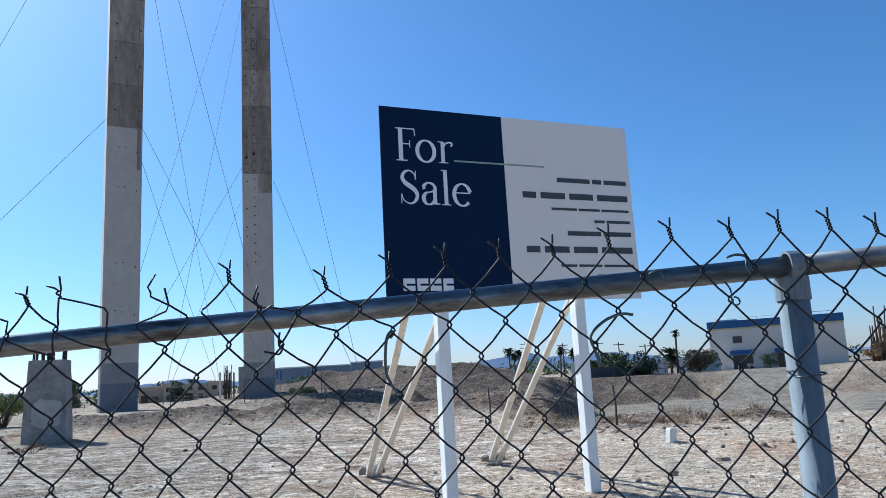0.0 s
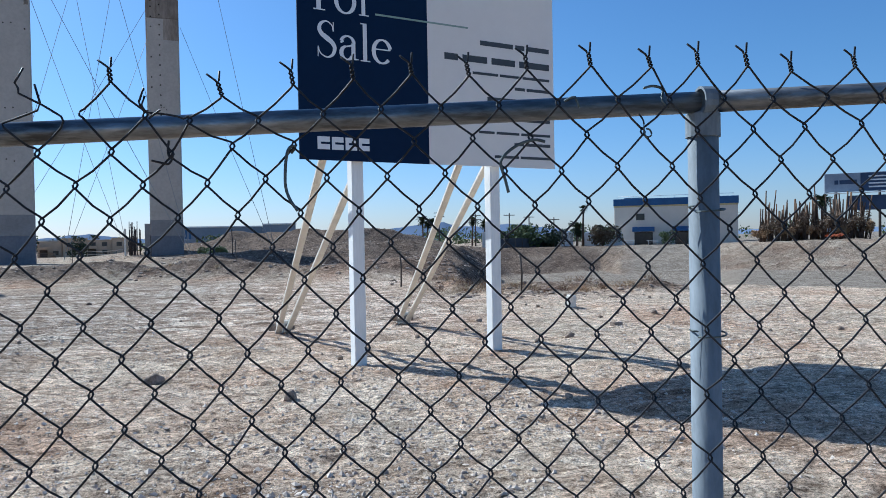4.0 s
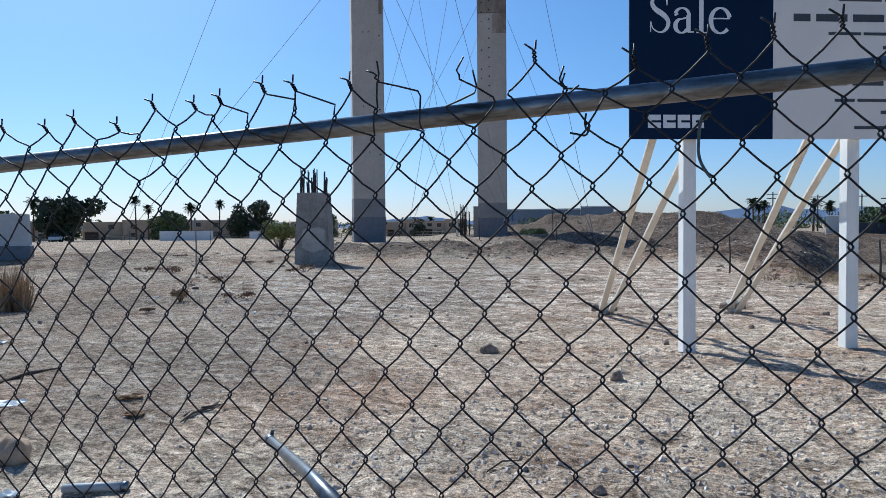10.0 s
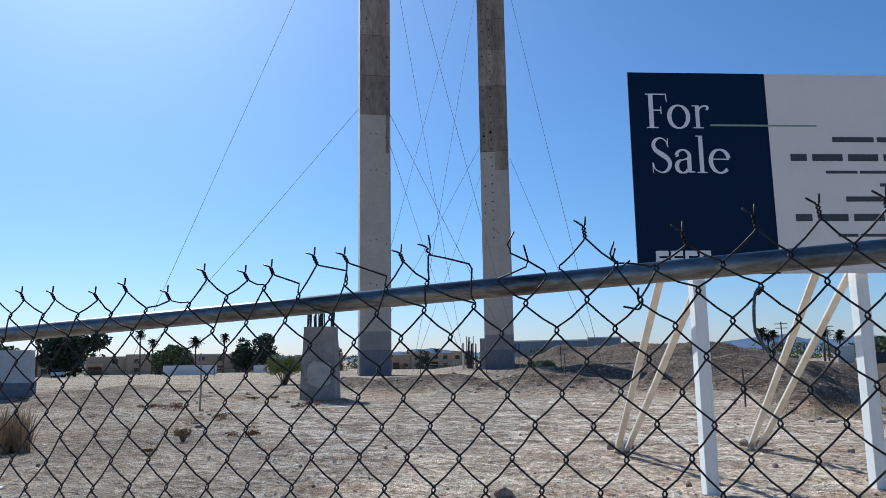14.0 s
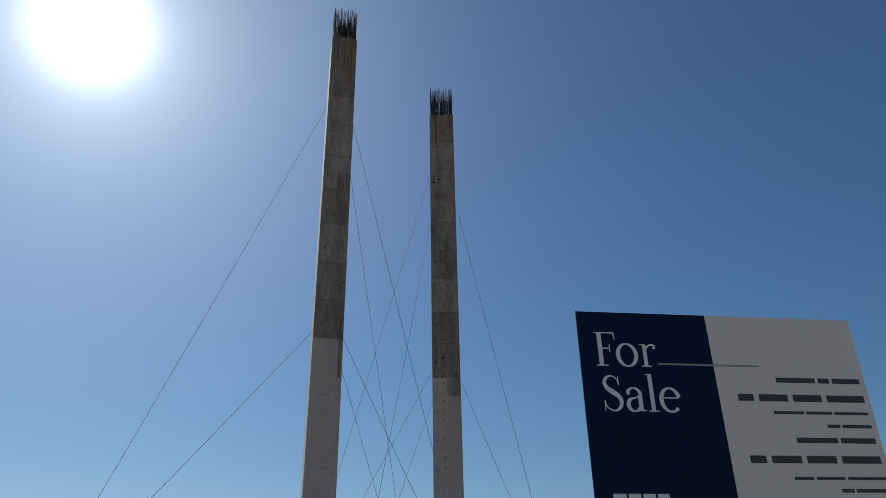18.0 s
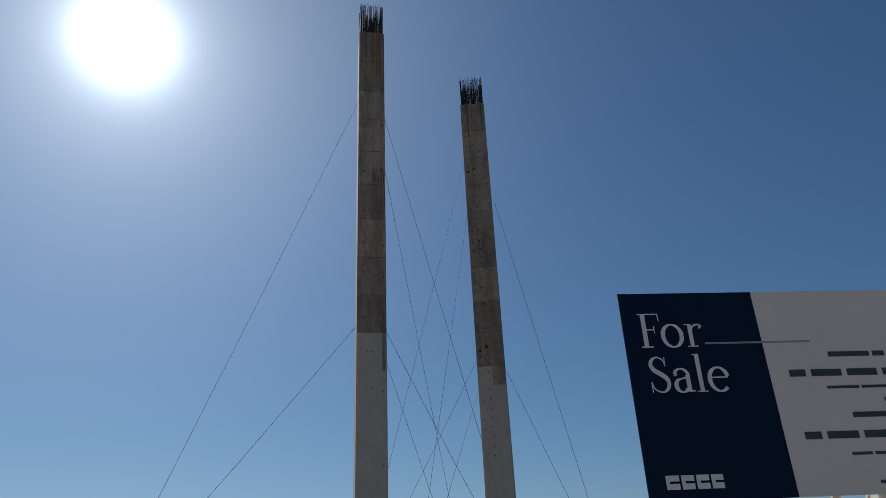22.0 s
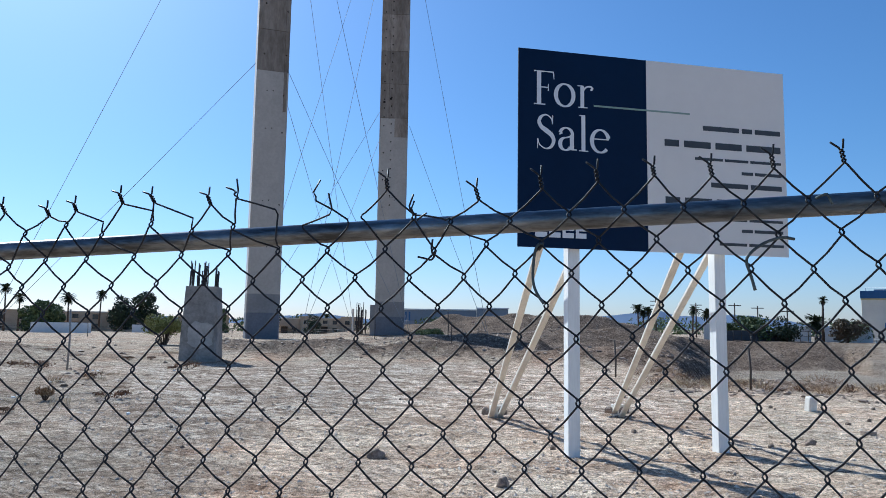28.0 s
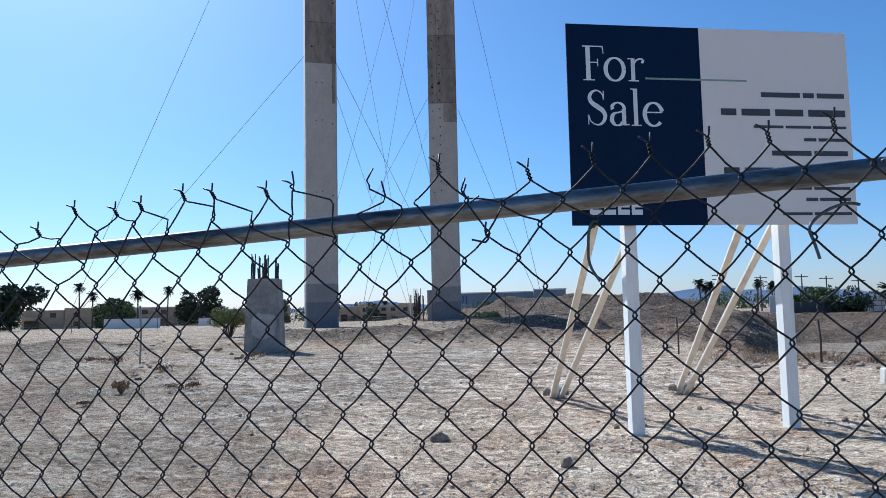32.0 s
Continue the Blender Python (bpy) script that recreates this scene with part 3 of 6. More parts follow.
def build_fence():
    rng = random.Random(5)
    fence = empty("chain_link_fence", pose(0, 0, 0), "weathered chain-link fence with galvanised top rail and bent wire tips", "fence")
    left, right = -2.6, 3.0
    tips = [(x + (0.004 if x < -0.4 else 0.0), z + (0.004 if x < -0.25 else 0.0)) for x, z in TIPS]
    first = 0
    while tips[0][0] > left:
        tips.insert(0, (tips[0][0] - PITCH + rng.uniform(-0.012, 0.012), 1.661 + rng.uniform(-0.012, 0.012)))
        first += 1
    while tips[-1][0] < right:
        x = tips[-1][0] + PITCH + rng.uniform(-0.008, 0.008)
        tips.append((x, 1.70 + 0.045 * x + rng.uniform(-0.006, 0.006)))
    n = len(tips)
    zero = first + 14
    even = [0.016 + (i - zero) * PITCH for i in range(n)]
    gap, opened = first + GAP, first + OPEN
    rows = 18

    # crossings placed singly to fit the camera's view, some where the mesh was pulled apart
    dragged = {(1, 1): (-1.032, 1.608), (3, 1): (-0.9575, 1.607), (5, 1): (-0.882, 1.612), (7, 1): (-0.793, 1.618), (8, 2): (-0.744, 1.574), (9, 1): (-0.719, 1.627),
               (11, 1): (-0.647, 1.640), (13, 1): (-0.584, 1.624), (15, 1): (-0.501, 1.640), (17, 1): (-0.433, 1.628),
               (23, 1): (-0.1655, 1.647), (25, 1): (-0.0905, 1.645), (27, 1): (-0.0375, 1.638), (24, 2): (-0.1315, 1.600), (26, 2): (-0.0605, 1.5965)}

    def fit_crossing(e, k):
        """Place of a mesh crossing, fitted to the camera's view, from its even spacing e and half rows k under the
        rail.
        """
        q = max(-1.1, min(0.85, e))
        x = e - 0.0139 * q - 0.0302 * q * q + 0.0060 * q ** 3 + 0.0290 * q ** 4 + k * (0.0020 - 0.0007 * q - 0.0012 * q * q) + 0.006 * math.exp(-((e + 0.045) / 0.045) ** 2)
        z = 1.5625 + 0.0238 * q - 0.0022 * q * q + 0.0080 * q ** 3 + 0.0022 * q ** 4 - k * (0.0427 + 0.0020 * q + 0.0012 * q * q + 0.00005 * k - 0.00018 * k * q)
        return x, z

    def node(c, k):
        """Crossing in column c (half pitches) at half row k from the top."""
        i = c // 2
        if (c - 2 * first, k) in dragged:
            dx, dz = dragged[(c - 2 * first, k)]
            return Vector((dx, -0.004, dz))
        q = random.Random(c * 977 + k * 131)
        if k == 0:
            tx, tz = tips[i]
            return Vector((tx + 0.008, -0.004, tz - 0.027)) if tx < -0.3 else Vector((tx + 0.003, -0.004, tz - 0.034))
        ex = even[i] + (PITCH / 2 if c % 2 else 0)
        x, z = fit_crossing(ex, k - 3)
        if k == 1:
            j = i + (c % 2)
            tx = (tips[i][0] + tips[j][0]) / 2 if j < n else tips[i][0]
            x = 0.45 * x + 0.55 * tx
            share = float(np.interp(ex, [-0.45, -0.25], [0.6, 0.5]))
            z = fit_crossing(ex, -1)[1] * (1 - share) + share * ((tips[i][1] + tips[min(j, n - 1)][1]) / 2 - float(np.interp(ex, [-0.45, -0.25], [0.027, 0.034])))
        slack = 0.0016
        return Vector((x + q.uniform(-slack, slack), q.uniform(-0.003, 0.003) - 0.004, z + q.uniform(-slack, slack)))

    # strand s runs between columns s and s + 1
    for s in range(2 * n - 2):
        even_left = s % 2 == 0
        pts = []
        side = -1 if even_left else 1
        i = s // 2 if even_left else s // 2 + 1
        top = node(2 * i, 0)
        lean = random.Random(i * 31).uniform(-0.011, -0.006) if tips[i][0] < -0.3 else random.Random(i * 31).uniform(-0.007, -0.002)
        if i == gap and even_left:
            # end pulled out of its twist, reaching over to the next tip
            pts = [node(2 * gap, 0) + Vector((-0.001, -0.003, 0.032)), node(2 * gap, 0) + Vector((0.002, -0.003, 0.014)), node(2 * gap, 0) + Vector((0, -0.002, 0.002)), Vector((-0.330, -0.004, 1.668)),
                   Vector((-0.300, -0.004, 1.659)), Vector((-0.296, -0.004, 1.652)), Vector((-0.298, -0.004, 1.615))]
        elif i == opened and not even_left:
            pts = [Vector((-0.217, -0.009, 1.681)), Vector((-0.211, -0.009, 1.658)), Vector((-0.2145, -0.008, 1.650)), Vector((-0.236, -0.006, 1.642)), Vector((-0.2575, -0.004, 1.635)), Vector((-0.2555, -0.004, 1.630)), Vector((-0.240, -0.004, 1.616))]
        elif i == opened:
            pts = [Vector((-0.2315, -0.004, 1.702)), Vector((-0.242, -0.004, 1.684)), Vector((-0.238, -0.004, 1.677)), Vector((-0.2375, -0.004, 1.671)), Vector((-0.224, -0.004, 1.664)), Vector((-0.209, -0.004, 1.656)), Vector((-0.189, -0.004, 1.643)), Vector((-0.1865, -0.004, 1.637)), Vector((-0.190, -0.004, 1.629))]
        elif i == opened + 2:
            if side > 0:
                pts = [Vector((-0.0915, -0.005, 1.678)), Vector((-0.0975, -0.005, 1.661)), Vector((-0.0955, -0.006, 1.656)), Vector((-0.0915, -0.008, 1.651))]
            else:
                pts = [Vector((-0.0900, -0.006, 1.668)), Vector((-0.0935, -0.007, 1.657)), Vector((-0.0915, -0.008, 1.652)), Vector((-0.0880, -0.006, 1.6475)), Vector((-0.0700, -0.005, 1.6462)), Vector((-0.0520, -0.005, 1.6430))]
        else:
            length = (0.015 if tips[i][0] < -0.3 else 0.020) + random.Random(i * 17).uniform(-0.003, 0.003)
            prong = Vector((0.003, 0, 0.012)) if side < 0 else Vector((-0.013, 0, 0.004 if tips[i][0] < -0.3 else 0.008))
            pts.append(top + Vector((lean, 0, length)) + prong)
            turns = 4
            for q in range(turns * 3, -1, -1):
                f = q / (turns * 3)
                a = f * turns * math.pi + (0 if side < 0 else math.pi)
                pts.append(top + Vector((lean, 0, length)) * f + Vector((0.0022 * math.cos(a), 0.0022 * math.sin(a), 0)))
        # knuckled zigzag down
        for k in range(2 if i == opened or (i == gap and even_left) else 1, rows * 2):
            c = (s if (k % 2 == 0) == even_left else s + 1)
            p = node(c, k)
            if k == 1 and side < 0 and first + 6 <= i <= first + 8:
                pts.append(p + Vector((0.0015, 0, 0.020)))
            elif pts:
                bow = random.Random(s * 71 + k * 13)
                pts.append((pts[-1] + p) / 2 + Vector((bow.uniform(-0.0007, 0.0007), 0.001, bow.uniform(-0.0007, 0.0007))))
            inward = 1 if c == s else -1
            bend = 0.0057
            pts.append(p + Vector((inward * 0.0022, 0.0024, bend)))
            pts.append(p + Vector((-inward * 0.0017, 0.0014, bend * 0.52)))
            pts.append(p + Vector((-inward * 0.0029, 0, 0)))
            pts.append(p + Vector((-inward * 0.0017, -0.0014, -bend * 0.52)))
            pts.append(p + Vector((inward * 0.0022, -0.0024, -bend)))
        tube("wire", pts, 0.00145, M_wire, fence, 5)
    # rail, in two lengths, with its swaged joint
    for a, b, r in ((left - 0.4, 0.63, RAIL_R), (0.655, right + 0.4, RAIL_R)):
        tube("rail", [(a, 0.021, rail_z(a)), ((a + b) / 2, 0.021, rail_z((a + b) / 2)), (b, 0.021, rail_z(b))], r, M_galv, fence, 20)
    # line posts with loop caps
    for px in (0.642, -2.41, 3.69):
        zt = rail_z(px) - 0.012
        tube("post", [(px, 0.03, -0.3), (px, 0.03, zt)], 0.0205, M_post, fence, 20)
        cap = part("post_cap", bmesh.new(), M_post, fence)
        pieces = [tube_geo([(px, 0.03, zt - 0.035), (px, 0.03, zt - 0.004), (px, 0.03, zt + 0.004)], [0.0232, 0.0232, 0.017], 20)]
        ring = [(px - 0.0, 0.021 + 0.0195 * math.cos(a), rail_z(px) + 0.0195 * math.sin(a)) for a in np.linspace(0, 2 * math.pi, 17)]
        vs, fs = [], []
        for k, (cx, cy, cz) in enumerate(ring):
            for dx in (-0.009, 0.009):
                for rr in (0.92, 1.10):
                    vs.append(Vector((cx + dx, 0.021 + (cy - 0.021) * rr, rail_z(px) + (cz - rail_z(px)) * rr)))
        for k in range(16):
            o, p = 4 * k, 4 * k + 4
            fs += [(o, o + 2, p + 2, p), (o + 1, p + 1, p + 3, o + 3), (o, p, p + 1, o + 1), (o + 2, o + 3, p + 3, p + 2)]
        pieces.append((vs, fs))
        verts, faces = [], []
        for v, f in pieces:
            o = len(verts)
            verts.extend(v)
            faces.extend(tuple(i + o for i in q) for q in f)
        me = bpy.data.meshes.new("post_cap")
        me.from_pydata(verts, [], faces)
        me.materials.append(M_post)
        cap.data = me
        # tie wires round the post
        for tz in (1.52, 1.35, 0.95, 0.5):
            pts = []
            for k in range(15):
                a = k / 14 * 2 * math.pi - 2.6
                pts.append((px + 0.024 * math.cos(a), 0.03 + 0.024 * math.sin(a) - 0.008, tz + 0.004 * math.sin(a * 0.5)))
            tube("post_tie", pts, 0.0013, M_tie, fence, 5)
    # small ties near the post
    tube("tie_wire", flow([(0.5435, 0.010, 1.648), (0.5432, -0.006, 1.636), (0.5425, -0.009, 1.621), (0.546, -0.010, 1.6145), (0.5525, -0.009, 1.6175), (0.551, -0.008, 1.624), (0.546, -0.008, 1.626)], 4), 0.0012, M_tie, fence, 6)
    tube("tie_wire", flow([(0.545, -0.004, 1.680), (0.560, 0.002, 1.684), (0.574, 0.004, 1.680), (0.571, -0.001, 1.665), (0.580, -0.001, 1.655)], 4), 0.0018, M_tie, fence, 6)
    tube("tie_wire", flow([(0.440, 0.004, 1.664), (0.452, -0.002, 1.668), (0.458, -0.002, 1.655)], 4), 0.0018, M_tie, fence, 6)
    # hooked tie that has come undone below the rail
    loop = [(0.085, 0, 1.598), (0.0905, -0.006, 1.605), (0.0845, -0.009, 1.604), (0.0800, -0.009, 1.593), (0.0780, -0.008, 1.575),
            (0.0780, -0.007, 1.554), (0.0825, -0.007, 1.539), (0.0920, -0.006, 1.524)]
    tube("tie_wire", flow(loop, 4), 0.0021, M_tie, fence, 5)
    loop = [(0.410, -0.006, 1.610), (0.395, -0.008, 1.612), (0.375, -0.008, 1.606), (0.358, -0.008, 1.594), (0.351, -0.008, 1.582),
            (0.356, -0.007, 1.564), (0.361, -0.007, 1.544)]
    tube("tie_wire", flow(loop, 4), 0.0021, M_tie, fence, 5)
    loop = [(-0.062, -0.008, 1.613), (-0.0635, -0.008, 1.600), (-0.061, -0.009, 1.592), (-0.0575, -0.010, 1.597), (-0.059, -0.009, 1.589),
            (-0.0635, -0.009, 1.584), (-0.0725, -0.008, 1.586), (-0.083, -0.008, 1.5885)]
    tube("tie_wire", flow(loop, 4), 0.0015, M_wire, fence, 5)
    tube("tie_wire", flow([(-0.085, -0.008, 1.640), (-0.078, -0.010, 1.645), (-0.0706, -0.010, 1.650)], 4), 0.0014, M_wire, fence, 5)
    return fence


build_fence()


# ---------------------------------------------------------------- sale sign
SIGN_A, SIGN_B = Vector((-0.585, 7.48, 0)), Vector((2.78, 8.925, 0))
SIGN_LO, SIGN_HI = 2.435, 4.868
SIGN_W = (SIGN_B - SIGN_A).length
SIGN_YAW = math.degrees(math.atan2(SIGN_B.y - SIGN_A.y, SIGN_B.x - SIGN_A.x))
SIGN_SPLIT = 0.4605 * SIGN_W


def glyph(strokes):
    """Flat letter out of stroke ribbons: each a list of (x, z, width)."""
    bm = bmesh.new()
    for k, st in enumerate(strokes):
        y = -0.0015 - 0.0002 * k
        lastpair = None
        for i, (x, z, w) in enumerate(st):
            x0, z0, _ = st[max(i - 1, 0)]
            x1, z1, _ = st[min(i + 1, len(st) - 1)]
            d = Vector((x1 - x0, 0, z1 - z0)).normalized()
            nrm = Vector((-d.z, 0, d.x)) * w / 2
            a, b = bm.verts.new(Vector((x, y, z)) + nrm), bm.verts.new(Vector((x, y, z)) - nrm)
            if lastpair:
                bm.faces.new((lastpair[0], lastpair[1], b, a))
            lastpair = (a, b)
    bmesh.ops.recalc_face_normals(bm, faces=bm.faces)
    for f in bm.faces:
        if f.normal.y > 0:
            f.normal_flip()
    return bm


def arc(cx, cz, rx, rz, a0, a1, thick, thin, steps=22, power=1.0):
    """An arc with the contrast of a book face: thick at the sides, thin at top and foot."""
    out = []
    for k in range(steps + 1):
        a = radians(a0 + (a1 - a0) * k / steps)
        w = thin + (thick - thin) * abs(math.cos(a)) ** power
        out.append((cx + rx * math.cos(a), cz + rz * math.sin(a), w))
    return out


def letter(ch):
    """Strokes on a 1 high capital, and the advance."""
    if ch == "F":
        return [[(0.17, 0, 0.13), (0.17, 1, 0.13)], [(0.02, 0.985, 0.035), (0.62, 0.985, 0.035)], [(0.60, 1.0, 0.035), (0.61, 0.9, 0.035), (0.625, 0.77, 0.02)],
                [(0.2, 0.52, 0.035), (0.45, 0.52, 0.035)], [(0.45, 0.63, 0.03), (0.45, 0.41, 0.03)], [(0.02, 0.015, 0.035), (0.36, 0.015, 0.035)]], 0.60
    if ch == "o":
        return [arc(0.33, 0.335, 0.27, 0.33, 0, 360, 0.125, 0.04)], 0.68
    if ch == "r":
        return [[(0.17, 0, 0.115), (0.17, 0.66, 0.115)], [(0.02, 0.655, 0.03), (0.2, 0.655, 0.03)], [(0.03, 0.015, 0.03), (0.33, 0.015, 0.03)],
                arc(0.40, 0.45, 0.2, 0.205, 170, 70, 0.05, 0.05, 10), [(0.44, 0.60, 0.13), (0.50, 0.57, 0.10)]], 0.55
    if ch == "S":
        spine = flow([(0.525, 0.74, 0.026), (0.49, 0.89, 0.034), (0.34, 0.985, 0.042), (0.185, 0.915, 0.085), (0.13, 0.77, 0.108), (0.20, 0.63, 0.125), (0.35, 0.525, 0.142),
                      (0.50, 0.41, 0.128), (0.565, 0.26, 0.108), (0.50, 0.09, 0.085), (0.34, 0.012, 0.042), (0.155, 0.105, 0.034), (0.095, 0.28, 0.026)])
        return [spine, [(0.535, 0.985, 0.022), (0.53, 0.72, 0.03)], [(0.09, 0.29, 0.03), (0.085, 0.01, 0.022)]], 0.66
    if ch == "a":
        return [[(0.43, 0.02, 0.12), (0.43, 0.46, 0.12)], arc(0.26, 0.45, 0.19, 0.20, 0, 165, 0.10, 0.04, 14), [(0.09, 0.50, 0.11), (0.11, 0.46, 0.10)],
                arc(0.24, 0.185, 0.165, 0.18, 95, 330, 0.12, 0.035), [(0.22, 0.36, 0.04), (0.42, 0.41, 0.05)], [(0.42, 0.03, 0.05), (0.58, 0.03, 0.03)]], 0.60
    if ch == "l":
        return [[(0.16, 0, 0.12), (0.16, 1.06, 0.12)], [(0.03, 1.045, 0.03), (0.2, 1.045, 0.03)], [(0.02, 0.015, 0.03), (0.31, 0.015, 0.03)]], 0.34
    return [arc(0.32, 0.335, 0.26, 0.33, 15, 318, 0.125, 0.045), [(0.08, 0.39, 0.035), (0.57, 0.39, 0.035)], [(0.57, 0.42, 0.035), (0.565, 0.385, 0.03)]], 0.62


def build_sign():
    sign = empty("sale_sign", pose(SIGN_A.x, SIGN_A.y, 0, 0, 0, SIGN_YAW), "large navy and white for sale sign on braced white posts", "sign")

    def local(name, bm, mat, label="", parent=sign):
        ob = part(name, bm, mat, parent, label)
        return ob

    local("navy_panel", cuboid((0, 0, SIGN_LO), (SIGN_SPLIT, 0.02, SIGN_HI), 0.001), M_navy, "dark navy printed panel")
    local("white_panel", cuboid((SIGN_SPLIT, 0, SIGN_LO), (SIGN_W, 0.02, SIGN_HI), 0.001), M_sheet, "white printed panel")
    # framing behind the boards
    for z in (SIGN_LO + 0.12, (SIGN_LO + SIGN_HI) / 2, SIGN_HI - 0.16):
        local("batten", cuboid((0.05, 0.022, z), (SIGN_W - 0.05, 0.06, z + 0.09), 0.004), M_cream)
    for u in (0.733, 2.705):
        local("post", cuboid((u - 0.075, 0.062, -0.4), (u + 0.075, 0.212, SIGN_HI - 0.1), 0.006), M_white, "white-painted square timber post")
    inv = sign.matrix_world.inverted()
    for foot, top in (((-1.38, 11.38, -0.1), (-0.33, 7.78, 2.52)), ((-1.25, 11.50, -0.1), (0.08, 7.86, 2.40)),
                      ((0.68, 12.40, -0.1), (1.40, 8.52, 2.50)), ((0.80, 12.25, -0.1), (1.80, 8.68, 2.52))):
        a, b = inv @ Vector(foot), inv @ Vector(top)
        d = (b - a)
        m = Matrix.Translation(a) @ d.to_track_quat("Z", "Y").to_matrix().to_4x4()
        local("brace", cuboid((-0.046, -0.022, 0), (0.046, 0.022, d.length), 0.004, m), M_cream, "cream timber brace")
    for x, y in ((-1.33, 11.40), (0.72, 12.25)):
        p = inv @ Vector((x, y, 0))
        local("stake", cuboid((p.x - 0.05, p.y - 0.04, -0.1), (p.x + 0.16, p.y + 0.04, 0.16), 0.004), M_cream)

    for x, y, q in ((-1.44, 11.34, 0), (-1.17, 11.42, 1), (0.63, 12.22, 2), (0.88, 12.28, 3)):
        lot = lump(random.Random(60 + q), (0.075 + 0.008 * q, 0.065, 0.08), 0.4, 2)
        p = inv @ Vector((x, y, 0.05))
        bmesh.ops.translate(lot, verts=lot.verts[:], vec=p)
        local("footing", lot, M_rock, "rough earthy concrete lump at a brace foot")

    # words
    def word(text, x, z, size, gap=0.02):
        for ch in text:
            strokes, adv = letter(ch)
            bm = glyph([[(x + px * size, z + pz * size, w * size) for px, pz, w in st] for st in strokes])
            local("letter", bm, M_letter)
            x += (adv + gap) * size

    word("For", 0.190, SIGN_HI - 0.69, 0.425)
    word("Sale", 0.208, SIGN_HI - 1.235, 0.43)
    local("rule", cuboid((0.975, -0.004, SIGN_HI - 0.662), (2.285, -0.0005, SIGN_HI - 0.640)), M_green, "thin sage green rule")
    # company mark as plain blocks
    x = 0.215
    for w in (0.165, 0.158, 0.158, 0.15):
        bm = bmesh.new()
        z = SIGN_LO + 0.125
        box(bm, (x, -0.004, z), (x + w - 0.014, -0.0005, z + 0.062))
        box(bm, (x, -0.004, z + 0.088), (x + w - 0.014, -0.0005, z + 0.15))
        box(bm, (x, -0.004, z + 0.062), (x + 0.04, -0.0005, z + 0.088))
        local("logo_block", bm, M_letter)
        x += w + 0.012

    # lines that are not given: plain bars, one a word
    def bars(right, z, width, height, words):
        unit = width / (sum(words) + 0.55 * (len(words) - 1))
        x = right - width
        for n in words:
            local("text_bar", cuboid((x, -0.004, z), (x + n * unit, -0.0005, z + height)), M_ink)
            x += (n + 0.55) * unit

    R = SIGN_W - 0.075
    for z, width, height, words in ((0.850, 1.12, 0.062, (7, 2, 5)), (1.085, 1.66, 0.085, (1.6, 3, 3, 4)), (1.238, 1.24, 0.034, (7, 6, 8)), (1.398, 0.58, 0.040, (3, 7)),
                                    (1.580, 1.02, 0.062, (7, 6)), (1.815, 1.66, 0.085, (1.6, 3, 3, 4)), (2.003, 1.16, 0.034, (4, 6, 8)), (2.143, 0.60, 0.040, (3, 8)), (2.318, 0.92, 0.036, (7, 9))):
        bars(R, SIGN_HI - z, width, height, words)


build_sign()


# ---------------------------------------------------------------- unfinished concrete towers
TOWER_TOP = 73.9


def chamfered(w, d, c):
    return [(-w / 2 + c, 0), (w / 2 - c, 0), (w / 2, c), (w / 2, d - c), (w / 2 - c, d), (-w / 2 + c, d), (-w / 2, d - c), (-w / 2, c)]


def prism(outline, z0, z1, grow=0.0, cx=0.0, cy=0.0):
    bm = bmesh.new()
    def ring(z, g):
        out = []
        for x, y in outline:
            l = math.hypot(x - cx, y - cy)
            out.append(bm.verts.new((x + (x - cx) / l * g, y + (y - cy) / l * g, z)))
        return out
    e = 0.035
    rings = [ring(z0, grow - 0.03), ring(z0 + e, grow), ring(z1 - e, grow), ring(z1, grow - 0.03)]
    n = len(outline)
    for a, b in zip(rings, rings[1:]):
        for k in range(n):
            bm.faces.new((a[k], a[(k + 1) % n], b[(k + 1) % n], b[k]))
    bm.faces.new(rings[0][::-1])
    bm.faces.new(rings[-1])
    return bm


